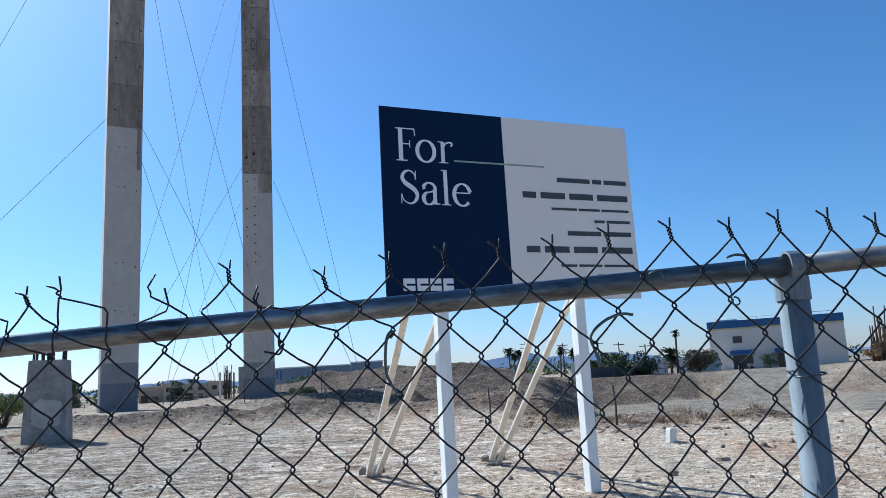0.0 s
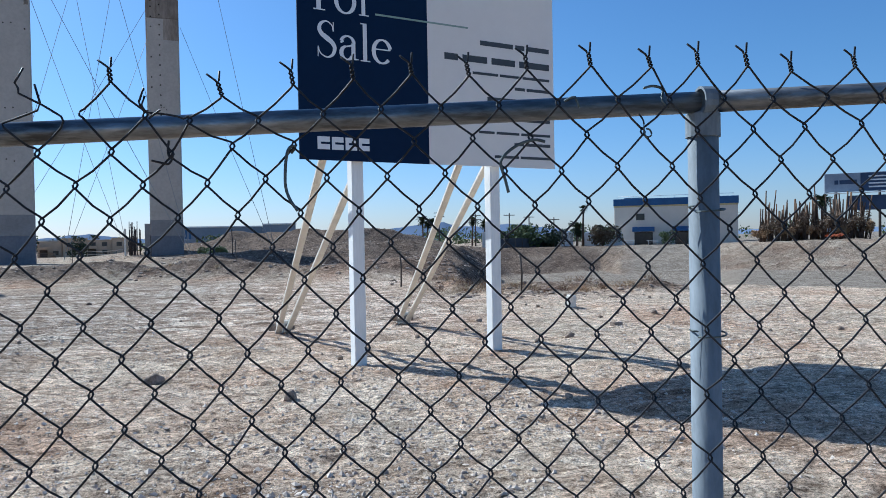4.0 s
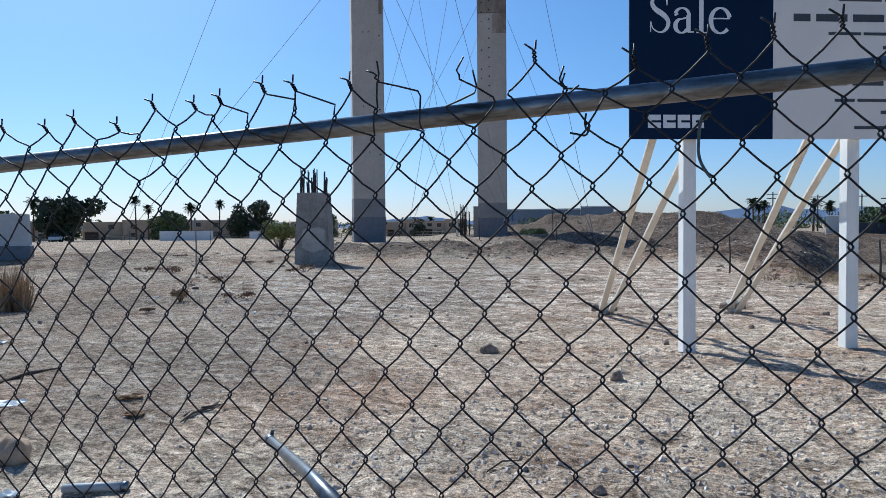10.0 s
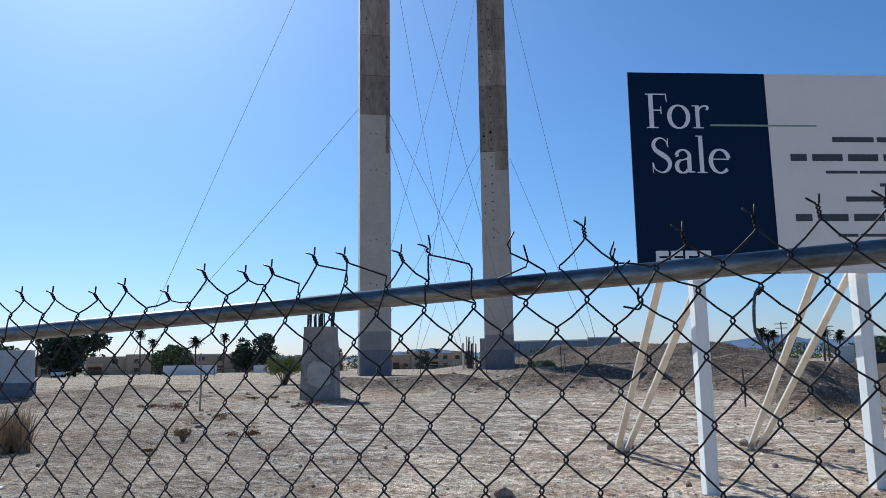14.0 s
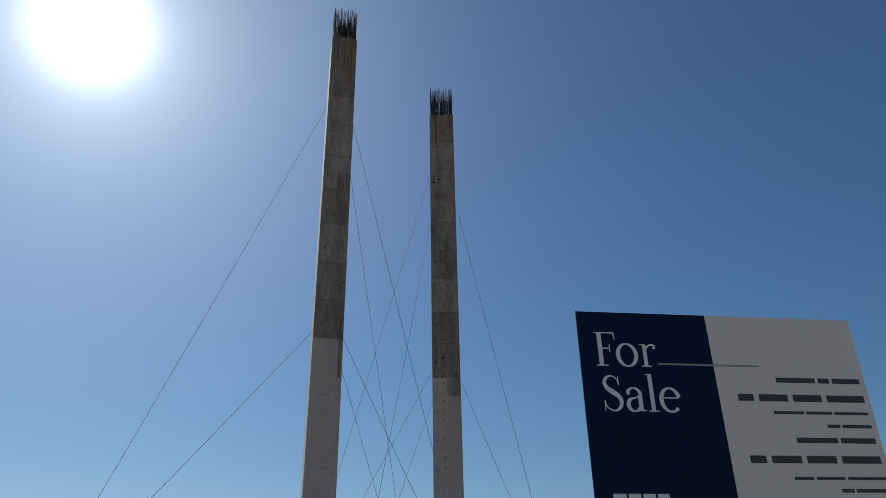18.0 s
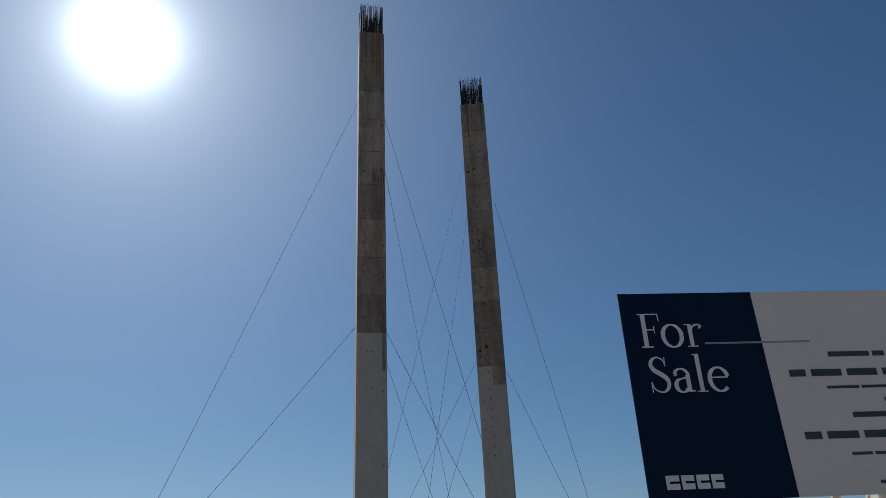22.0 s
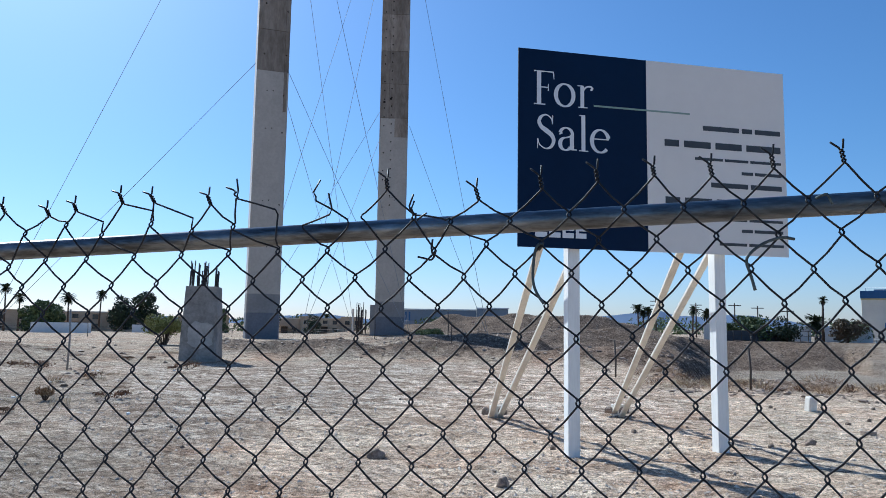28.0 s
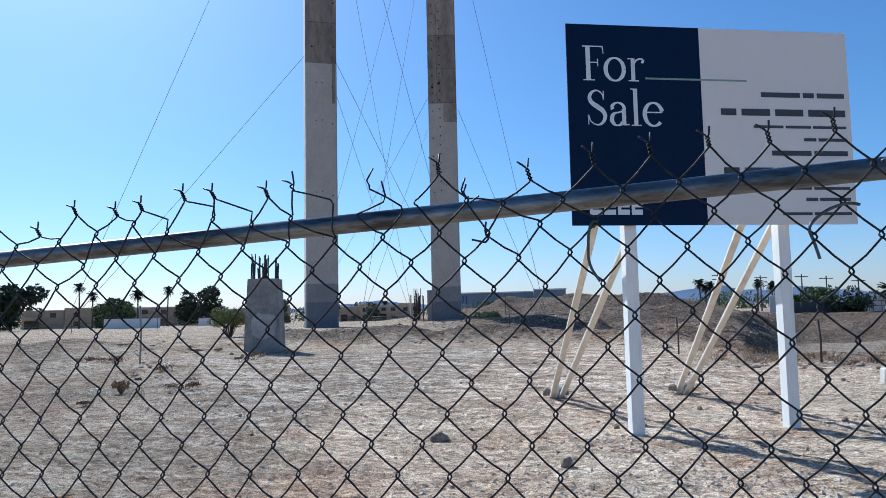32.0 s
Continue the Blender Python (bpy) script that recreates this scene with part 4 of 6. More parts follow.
def build_tower(px, py, yaw, w, d, c, joints, patch_to, patch_step, seed, label):
    rng = random.Random(seed)
    tower = empty("concrete_tower", pose(px, py, 0, 0, 0, yaw), label, "tower", "twin towers")
    out = chamfered(w, d, c)
    cy = d / 2
    part("plinth", prism(out, -1.2, 2.55, 0.025, 0, cy), M_band, tower, "slate-grey painted base")
    part("base_coat", prism(out, 2.55, 4.55, 0.02, 0, cy), M_base, tower, "grey coated lower shaft")
    part("skim_coat", prism(out, 4.55, patch_to, 0.012, 0, cy), M_patch, tower, "smooth pale skim-coated lower shaft")
    ups = [patch_to] + joints + [TOWER_TOP]
    for zj in joints:
        part("joint_line", cuboid((-w / 2 + c, -0.014, zj - 0.028), (w / 2 - c, 0.03, zj + 0.028)), M_joint, tower)
    # rust that has run down from the bar crown
    for k in range(7):
        x = rng.uniform(-w / 2 + 0.3, w / 2 - 0.4)
        part("rust_streak", cuboid((x, -0.0155, TOWER_TOP - rng.uniform(1.2, 6.5)), (x + rng.uniform(0.05, 0.14), 0.02, TOWER_TOP)), M_rust if k % 3 == 0 else M_joint, tower)
    for a, b in zip(ups, ups[1:]):
        part("lift", prism(out, a, b, rng.uniform(-0.012, 0.012), 0, cy), M_raw, tower, "raw brown-grey concrete lift")
    # stepped top edge of the coat
    if patch_step:
        x0, x1, za, zb = patch_step
        part("coat_edge", cuboid((x0, -0.03, za), (x1, 0.02, zb), 0.01), M_patch, tower)
    # tie holes: raised near-black plugs, the holes' shade put into the colour
    holes = []
    def hole(x, z, s=0.1):
        holes.append(tube_geo([(x, -0.035, z), (x, 0.05, z)], s, 8))
    return tower, holes, hole, rng


def finish_tower(tower, holes, w, d, c, seed):
    rng = random.Random(seed)
    if holes:
        joined("tie_holes", holes, M_hole, tower)["kind"] = "stuff"
    # starter bars above the last lift
    pieces = []
    per = [(x, y) for x, y in chamfered(w - 0.35, d - 0.35, c)]
    for k in range(len(per)):
        (ax, ay), (bx, by) = per[k], per[(k + 1) % len(per)]
        n = max(2, int(math.hypot(bx - ax, by - ay) / 0.17))
        for q in range(n):
            f = q / n
            x, y = ax + (bx - ax) * f, ay + (by - ay) * f + 0.17
            h = 4.9 + (1.0 if q % 3 else 0.2) * rng.uniform(0.2, 1)
            lean = rng.uniform(-0.05, 0.05)
            pieces.append(tube_geo([(x, y, TOWER_TOP - 0.3), (x + lean, y, TOWER_TOP + h)], 0.045, 5))
    for k in range(110):
        x, y = rng.uniform(-w / 2 + 0.3, w / 2 - 0.3), rng.uniform(0.3, d - 0.3)
        pieces.append(tube_geo([(x, y, TOWER_TOP - 0.3), (x, y, TOWER_TOP + rng.uniform(3.6, 5.4))], 0.03, 4))
    joined("rebar_cage", pieces, M_rebar, tower)["kind"] = "stuff"
    for z in np.arange(TOWER_TOP + 0.5, TOWER_TOP + 3.4, 0.75):
        ring = [(x, y + 0.17, z) for x, y in per] + [(per[0][0], per[0][1] + 0.17, z)]
        tube("hoop", ring, 0.03, M_rebar, tower, 5)


# left column: front corner, turned so that its sunlit flank just shows
TL, TLW = 29.8, 3.45
nx, ny = math.sin(radians(TL)), -math.cos(radians(TL))
tlx, tly = -31.57 - math.cos(radians(TL)) * TLW / 2, 72.0 - math.sin(radians(TL)) * TLW / 2
tower, holes, hole, rng = build_tower(tlx, tly, TL, TLW, 3.2, 0.16, [33.8, 38.7, 43.9, 48.9, 53.9, 58.9, 63.5, 68.6], 29.1, None, 3,
                                      "tall unfinished concrete tower with pale coated foot and bare rebar crown")
for z in (26.8, 22.6, 14.6, 9.7):
    for x in (-0.55, 0.1):
        hole(x, z + rng.uniform(-0.1, 0.1), 0.07)
    hole(TLW / 2 - 0.5, z - 0.35, 0.08)
for z in (31.4, 36.2, 40.5, 45.1, 51.0, 57.5, 63.5):
    hole(-1.0, z + rng.uniform(-0.6, 0.6), 0.10)
    hole(TLW / 2 - 0.35, z + rng.uniform(-0.6, 0.6), 0.09)
part("bare_strip", cuboid((TLW / 2 - 0.50, -0.02, 24.6), (TLW / 2 - 0.165, 0.03, 29.2), 0.005), M_raw, tower, "bare concrete strip beside the skim coat")
finish_tower(tower, holes, TLW, 3.2, 0.16, 8)
# pale strip added so that the sunlit flank looks brighter
part("lit_flank_strip", cuboid((-TLW / 2 - 0.013, 0.17, 4.6), (-TLW / 2 + 0.02, 3.03, TOWER_TOP - 1.5), 0.004), M_pale, tower, "pale strip added to brighten the sunlit flank")
# raised dark strip; the groove's shade is put into its colour
part("groove_shade_strip", cuboid((TLW / 2 - 0.52, -0.012, 24.5), (TLW / 2 - 0.48, 0.02, TOWER_TOP)), M_joint, tower)
for x in (0.62, 0.98):
    part("rust_streak", cuboid((x, -0.016, 66), (x + 0.16, 0.02, TOWER_TOP)), M_rust, tower, "rust-stained strip")
for k in range(5):
    part("wet_stain", cuboid((0.1 + k * 0.33, -0.014, 49.0 + (k % 2) * 0.4), (0.24 + k * 0.33, 0.02, 51.4 - (k % 3) * 0.5)), M_joint, tower)

TR, TRW = 14.0, 3.87
trx, tr_y = -24.9, 92.5
tower, holes, hole, rng = build_tower(trx, tr_y, TR, TRW, 3.2, 0.16, [29.7, 34.5, 39.2, 44.5, 49.1, 53.8, 58.6, 63.5, 68.6], 27.0, (-TRW / 2 + 0.16, 0.12, 27.0, 29.6), 4,
                                      "tall unfinished concrete tower with stepped pale coat and bare rebar crown")
z = 17.6
while z < 72:
    hole(-0.35, z, 0.10)
    if rng.random() < 0.6:
        hole(-1.35, z - 0.3, 0.095)
    z += 1.25 if z < 48 else 1.9
for z in (32.4, 61.5):
    hole(-0.45, z, 0.17)
    hole(-1.35, z - 0.5, 0.17)
for x in (-0.3, 0.0, 0.3):
    hole(x, 18.6 - (x > 0.2) * 0.3, 0.06)
finish_tower(tower, holes, TRW, 3.2, 0.16, 9)
# groove drawn as a dark raised strip, shade by colour alone
part("groove_shade_strip", cuboid((-0.72, -0.012, 29.6), (-0.68, 0.02, TOWER_TOP)), M_joint, tower)
part("rust_streak", cuboid((-1.0, -0.016, 67.5), (-0.75, 0.02, TOWER_TOP)), M_rust, tower, "rust-stained strip")
for k in range(3):
    part("wet_stain", cuboid((-0.6 + k * 0.35, -0.014, 46.8), (-0.46 + k * 0.35, 0.02, 49.0 - 0.6 * (k % 2))), M_joint, tower)
part("footing", cuboid((-TRW / 2 - 0.65, 0.2, -1.2), (TRW / 2 + 0.03, 2.6, 4.1), 0.03), M_base, tower, "low grey concrete footing")


def guy(a, b):
    g = tube("guy_cable", [a, ((a[0] + b[0]) / 2, (a[1] + b[1]) / 2, (a[2] + b[2]) / 2 - 0.25), b], 0.027, M_cable, None, 5)
    tagged(g, "thin taut steel guy cable anchoring a concrete tower", "cable", "tower guy cables")


AW, AC, BD, EG, FH, IJ = (-60.6, 64.2, 0.1), (-17.6, 74.0, 0.1), (-32.0, 100.0, -0.2), (-42.1, 85.0, -0.2), (-34.3, 85.0, -0.2), (-10.0, 80.0, 0.1)
for a, b in (((-35.3, 72.0, 63.4), AW), ((-34.8, 72.0, 31.2), AW), ((-31.95, 72.6, 60.0), AC), ((-32.2, 73.3, 52.1), BD), ((-31.95, 72.6, 29.6), AC), ((-32.2, 73.3, 26.0), BD),
             ((-26.9, 93.5, 64.5), EG), ((-27.0, 94.0, 56.7), FH), ((-27.0, 93.0, 30.9), EG), ((-27.0, 93.5, 27.4), FH), ((-22.7, 93.5, 55.3), IJ), ((-22.95, 93.5, 28.8), IJ)):
    guy(a, b)


# ---------------------------------------------------------------- concrete piers with starter bars
def build_pier(px, py, yaw, w, d, h, taper, mat, label, bars=True, lower=None):
    pier = empty("concrete_pier", pose(px, py, 0, 0, 0, yaw), label, "pier", "concrete piers")
    bm = bmesh.new()
    t = taper
    rows = 8
    rng = random.Random(int(px * 10))
    last = None
    for k in range(rows + 1):
        f = k / rows
        z = -0.4 + (h + 0.4) * f
        s = 1 - (1 - t) * f
        vs = [bm.verts.new((sx * w / 2 * s + rng.uniform(-0.012, 0.012), sy * d / 2 * (1 - (1 - t) * 0.5 * f) + rng.uniform(-0.012, 0.012), z)) for sx, sy in ((-1, -1), (1, -1), (1, 1), (-1, 1))]
        if last:
            for q in range(4):
                bm.faces.new((last[q], last[(q + 1) % 4], vs[(q + 1) % 4], vs[q]))
        last = vs
    bm.faces.new(last)
    bmesh.ops.bevel(bm, geom=[e for e in bm.edges if abs((e.verts[0].co - e.verts[1].co).z) > 0.2], offset=0.03, segments=2, affect="EDGES")
    part("shaft", bm, mat, pier)
    if lower:
        part("lower_coat", cuboid((-w / 2 - 0.02, -d / 2 - 0.02, -0.4), (w / 2 + 0.02, d / 2 + 0.02, lower), 0.02), M_band, pier, "slate-blue painted lower part")
    if bars:
        for cx, cyy in ((-0.36, -0.3), (-0.02, -0.1), (0.1, -0.35), (0.42, -0.2), (0.34, 0.25), (-0.25, 0.3)):
            for k in range(6):
                x, y = cx * w * t + rng.uniform(-0.09, 0.09), cyy * d * t + rng.uniform(-0.07, 0.07)
                tube("rebar", [(x, y, h - 0.05), (x + rng.uniform(-0.04, 0.04), y + rng.uniform(-0.04, 0.04), h + rng.uniform(0.45, 1.05))], 0.023, M_rebar, pier, 6)
    return pier


pier = build_pier(-14.9, 26.05, 18, 1.5, 1.4, 2.9, 0.80, M_pier, "grey tapered concrete pier with rusted starter bars on bare soil")
bm = bmesh.new()
rim = [bm.verts.new((0.08 + (0.50 + 0.10 * noise.noise(Vector((k * 0.9, 2, 0)))) * math.copysign(abs(math.cos(k * 0.2618)) ** 0.6, math.cos(k * 0.2618)), -0.712 + 0.055 * f,
                     0.98 + (0.50 + 0.12 * noise.noise(Vector((k * 0.8, 9, 0)))) * math.copysign(abs(math.sin(k * 0.2618)) ** 0.6, math.sin(k * 0.2618)))) for k in range(24) for f in (0, 1)]
bm.faces.new(rim[0::2])
for k in range(24):
    bm.faces.new((rim[2 * k], rim[2 * k + 1], rim[(2 * k + 3) % 48], rim[(2 * k + 2) % 48]))
bmesh.ops.recalc_face_normals(bm, faces=bm.faces)
part("plaster_patch", bm, M_mortar, pier, "pale plaster patch")
build_pier(-26.95, 20.85, 44, 3.0, 1.6, 2.12, 0.93, M_pale, "white and slate-blue painted concrete block pier", False, 0.82)


# ---------------------------------------------------------------- plants
def leaf_cloud(rng, blobs, count, size, droop=0.0):
    """Small leaf faces spread through the shells of several ellipsoids."""
    verts, faces = [], []
    weights = [b[3] * b[4] * b[5] for b in blobs]
    for _ in range(count):
        cx, cy, cz, rx, ry, rz = rng.choices(blobs, weights)[0]
        while True:
            u = Vector((rng.uniform(-1, 1), rng.uniform(-1, 1), rng.uniform(-1, 1)))
            if 0.05 < u.length < 1:
                break
        u = u.normalized() * (u.length ** 0.45) * (0.85 + 0.35 * noise.noise(Vector((cx, cy, cz)) + u * 2.2))
        p = Vector((cx + u.x * rx, cy + u.y * ry, cz + u.z * rz))
        a = Vector((rng.gauss(0, 1), rng.gauss(0, 1), rng.gauss(0, 1) - droop)).normalized()
        b = a.cross(Vector((rng.gauss(0, 1), rng.gauss(0, 1), rng.gauss(0, 1)))).normalized()
        s = size * rng.uniform(0.6, 1.4)
        o = len(verts)
        verts += [p - a * s, p + b * s * 0.45, p + a * s, p - b * s * 0.45]
        faces.append((o, o + 1, o + 2, o + 3))
    return verts, faces


def build_tree(x, y, height, width, mat, seed, label, leaves=2600, trunk=0.14):
    rng = random.Random(seed)
    z = ground_z(x, y)
    tree = empty("tree", pose(x, y, z), label, "tree", "trees along the lot")
    blobs = []
    for k in range(15):
        a = rng.uniform(0, 6.28)
        r = width * 0.34 * math.sqrt(rng.random())
        s = width * rng.uniform(0.15, 0.27)
        zz = height * rng.uniform(trunk, 0.84)
        blobs.append((r * math.cos(a), r * math.sin(a), zz, s, s, min(s * 0.8, height - zz)))
    v, f = leaf_cloud(rng, blobs, leaves, width * 0.040)
    raw("crown", v, f, mat, tree)
    tube("trunk", [(0, 0, -0.3), (0.05, 0, height * 0.2), (0.1, 0.1, height * 0.45)], [0.035 * height, 0.028 * height, 0.018 * height], M_bark, tree, 8)
    for b in blobs[:5]:
        tube("limb", [(0.05, 0.05, height * 0.3), (b[0] * 0.6, b[1] * 0.6, (b[2] + height * 0.3) / 2), (b[0], b[1], b[2])], [0.014 * height, 0.01 * height, 0.004 * height], M_bark, tree, 5)
    return tree


FROND = None


def frond_mesh():
    verts, faces = [], []
    rng = random.Random(77)
    pts = [Vector((0.14 * k, 0, 0.02 * k + 0.055 * k * (1 - k / 6) - 0.012 * k * k * 0.35)) for k in range(10)]
    for k in range(1, 10):
        p = pts[k]
        l = 0.44 * math.sin(math.pi * (k + 0.6) / 11)
        for s in (-1, 1):
            for q in range(2):
                o = len(verts)
                base = p - Vector((0.07 * q, 0, 0))
                tip = base + Vector((0.14, s * l, -0.10 - 0.05 * rng.random()))
                verts += [base - Vector((0.065, 0, 0)), base + Vector((0.065, 0, 0)), tip]
                faces.append((o, o + 1, o + 2))
    me = bpy.data.meshes.new("frond")
    me.from_pydata([tuple(v) for v in verts], [], faces)
    me.materials.append(M_palm)
    return me


def build_palm(x, y, height, crown, seed, label="fan palm with a slim trunk and drooping fronds"):
    global FROND
    if FROND is None:
        FROND = frond_mesh()
    rng = random.Random(seed)
    palm = empty("palm_tree", pose(x, y, ground_z(x, y)), label, "palm tree", "palms")
    lean = rng.uniform(-0.25, 0.25)
    tube("trunk", [(0, 0, -0.3), (lean * 0.4, 0, height * 0.5), (lean, 0, height)], [0.22, 0.16, 0.13], M_bark, palm, 8)
    for k in range(52):
        el = rng.uniform(-60, 75)
        fr = new("frond", FROND)
        fr.parent = palm
        s = crown / 1.9 * rng.uniform(0.7, 1.1)
        fr.matrix_local = pose(lean, 0, height, 0, -el, k * 137.5) @ Matrix.Scale(s, 4)
    return palm


def build_shrub(x, y, height, width, mat, seed, label, name="shrub", leaves=900, stems=16, leaf=0.035):
    rng = random.Random(seed)
    shrub = empty(name, pose(x, y, ground_z(x, y)), label, name.replace("_", " "), "shrubs and weeds")
    pieces, blobs = [], []
    for k in range(stems):
        a = rng.uniform(0, 6.28)
        r = width / 2 * math.sqrt(rng.random())
        h = height * rng.uniform(0.6, 1.0)
        tip = Vector((r * math.cos(a), r * math.sin(a), h))
        pieces.append(tube_geo([(0.1 * tip.x, 0.1 * tip.y, -0.02), (0.55 * tip.x, 0.55 * tip.y, h * 0.55), tip], [0.011 * height + 0.002, 0.008 * height + 0.001, 0.003], 4))
        blobs.append((tip.x * 0.8, tip.y * 0.8, h * 0.75, width * 0.16, width * 0.16, height * 0.2))
    joined("stems", pieces, M_bark if mat is not M_straw else M_straw, shrub)
    v, f = leaf_cloud(rng, blobs, leaves, leaf)
    raw("foliage", v, f, mat, shrub)
    return shrub


def build_grass(x, y, height, width, seed, mat=None, label="clump of dry straw-coloured desert grass", count=160):
    rng = random.Random(seed)
    verts, faces = [], []
    for _ in range(count):
        a, r = rng.uniform(0, 6.28), width / 2 * math.sqrt(rng.random())
        b = Vector((r * math.cos(a) * 0.6, r * math.sin(a) * 0.6, -0.02))
        h = height * rng.uniform(0.4, 1.0)
        t = b + Vector((rng.uniform(-0.5, 0.5) * width * 0.6, rng.uniform(-0.5, 0.5) * width * 0.6, h))
        m = (b + t) / 2 + Vector((0, 0, h * 0.12))
        w = Vector((math.sin(a), math.cos(a), 0)) * (0.0035 + 0.004 * height)
        o = len(verts)
        verts += [b - w, b + w, m + w * 0.7, m - w * 0.7, t]
        faces += [(o, o + 1, o + 2, o + 3), (o + 3, o + 2, o + 4)]
    ob = raw("grass_clump", verts, faces, mat or M_straw)
    ob.location = (x, y, ground_z(x, y))
    return tagged(ob, label, "grass", "dry grass clumps")


M_olive = leafy("olive_brown_leaves", (0.07, 0.052, 0.03), (0.17, 0.125, 0.075))
build_shrub(-25.3, 40.2, 2.1, 2.6, M_shrub, 4, "yellow-green creosote bush on the bare lot", "creosote_bush", 4600, 30, 0.075)
build_shrub(-15.3, 72.5, 1.5, 3.2, M_leaf2, 5, "low rounded green bush on the earth bank", "green_bush", 2200, 24, 0.10)
for i, (x, y, h, w, m, s) in enumerate([(-109, 104, 8.6, 13.5, M_leaf, 1), (-103.0, 123.5, 7.0, 9.5, M_leaf2, 2), (-95, 141, 9.0, 10, M_leaf, 3), (-84, 148, 5.2, 6, M_leaf2, 4),
                                        (-122, 96, 6.0, 10, M_leaf2, 12), (-77, 168, 6.6, 7.5, M_leaf, 5), (-86, 160, 6, 7, M_leaf2, 6), (-66, 172, 5.0, 5, M_leaf, 16),
                                        (24.6, 108, 3.7, 6.5, M_leaf2, 7), (28.0, 106, 3.9, 5.0, M_leaf, 8), (21.5, 110, 2.6, 4.5, M_leaf2, 9), (36.2, 107.5, 3.4, 5.0, M_olive, 10),
                                        (39, 113, 3.4, 5.0, M_leaf2, 17), (49, 113, 2.4, 2.6, M_leaf2, 11)]):
    build_tree(x, y, h, w, m, s + 40, "dense dark green tree beyond the lot" if m is M_leaf else "mid-green spreading tree beyond the lot", 3600 if h > 5 else 2000)
for i, (x, y, h, c) in enumerate([(-113.5, 125.5, 9.2, 1.9), (-112.0, 127.5, 7.4, 1.8), (-104.8, 132.8, 7.4, 2.3), (-106.0, 144.4, 8.8, 1.9), (-123, 108, 8.4, 2.2), (33.5, 109.1, 6.4, 0.95),
                                  (33.0, 110.5, 3.0, 2.2), (11.5, 148.6, 6.0, 1.8), (12.6, 149.5, 5.2, 1.6), (13.6, 150, 5.6, 1.7), (21.6, 147.5, 5.6, 1.7), (24.4, 149, 4.9, 1.9), (70, 104, 6.2, 2.2), (61.3, 114.5, 5.2, 1.2),
                                  (-71, 196, 5, 2)]):
    build_palm(x, y, h * 0.92, c, 100 + i)


# ---------------------------------------------------------------- low apartment blocks beyond the lot
def build_apartments(x, y, yaw, length, height, seed):
    """Flat-roofed stucco block: stepped volumes, openings as dark plates, outside stairs."""
    rng = random.Random(seed)
    z = ground_z(x, y)
    block = empty("apartment_block", pose(x, y, z, 0, 0, yaw), "two-storey tan stucco apartment block with flat parapet roof", "building", "apartment blocks")
    n = max(2, int(length / 7))
    w = length / n
    for k in range(n):
        x0 = -length / 2 + k * w
        h = height * (1.0 if k % 2 else 0.9)
        dep = -0.8 if k % 2 else 0.0
        part("wall", cuboid((x0, dep, -0.6), (x0 + w - 0.02, 9, h), 0.03), M_stucco, block)
        part("parapet", cuboid((x0 - 0.08, dep - 0.1, h), (x0 + w + 0.06, 9.1, h + 0.28), 0.03), M_offwhite if rng.random() < 0.3 else M_stucco, block)
        for floor in (0, 1):
            for q in range(2):
                cx = x0 + w * (0.28 + 0.44 * q)
                zz = height * (0.12 + 0.46 * floor)
                if rng.random() < 0.25:
                    continue
                win = part("window", cuboid((cx - 0.62, dep - 0.03, zz), (cx + 0.62, dep + 0.05, zz + height * 0.24)), M_dark, block)
                part("pane", cuboid((cx - 0.54, dep - 0.045, zz + 0.08), (cx + 0.54, dep - 0.035, zz + height * 0.24 - 0.08)), M_window, win)
        if k % 2 == 0:
            st = bmesh.new()
            for q in range(9):
                box(st, (x0 + w * 0.35 + q * 0.3, dep - 1.3, height * 0.5 * (8 - q) / 9 - 0.1), (x0 + w * 0.35 + q * 0.3 + 0.3, dep - 0.1, height * 0.5 * (9 - q) / 9))
            part("stair", st, M_stucco, block)
            part("balcony", cuboid((x0 + 0.4, dep - 1.4, height * 0.46), (x0 + w * 0.45, dep - 0.02, height * 0.62), 0.02), M_stucco, block)
            # dark block under the balcony, its colour standing in for shade
            part("painted_porch_shade", cuboid((x0 + 0.5, dep - 0.2, 0.1), (x0 + w * 0.4, dep + 0.02, height * 0.42)), M_dark, block)
    return block


for x, y, yaw, length, h, s in ((-139, 122, 47, 12, 4.6, 1), (-126.5, 135.5, 43, 17, 4.4, 2), (-108.5, 151, 36, 19, 4.8, 3), (-92, 165, 30, 12, 4.3, 6), (-75, 186, 23, 11, 4.4, 4), (-64.5, 189.5, 19, 12, 4.4, 5)):
    build_apartments(x, y, yaw, length, h, s)
wallob = part("boundary_wall", cuboid((-4.6, -0.12, -0.5), (4.6, 0.12, 1.75), 0.02), M_wall)
wallob.matrix_world = pose(-87, 108.6, ground_z(-87, 108.6), 0, 0, 38)
tagged(wallob, "white painted block boundary wall", "wall")
wallob = part("boundary_wall", cuboid((-2.2, -0.12, -0.5), (2.2, 0.12, 1.5), 0.02), M_wall)
wallob.matrix_world = pose(-84, 128, ground_z(-84, 128), 0, 0, 33)
tagged(wallob, "white painted block boundary wall", "wall")


# ---------------------------------------------------------------- shop building and billboard beyond the pit
M_yellow = speckled("cream_yellow_trim", (0.55, 0.42, 0.2), (0.62, 0.48, 0.24), 0.8, 0.8, 0, 0)


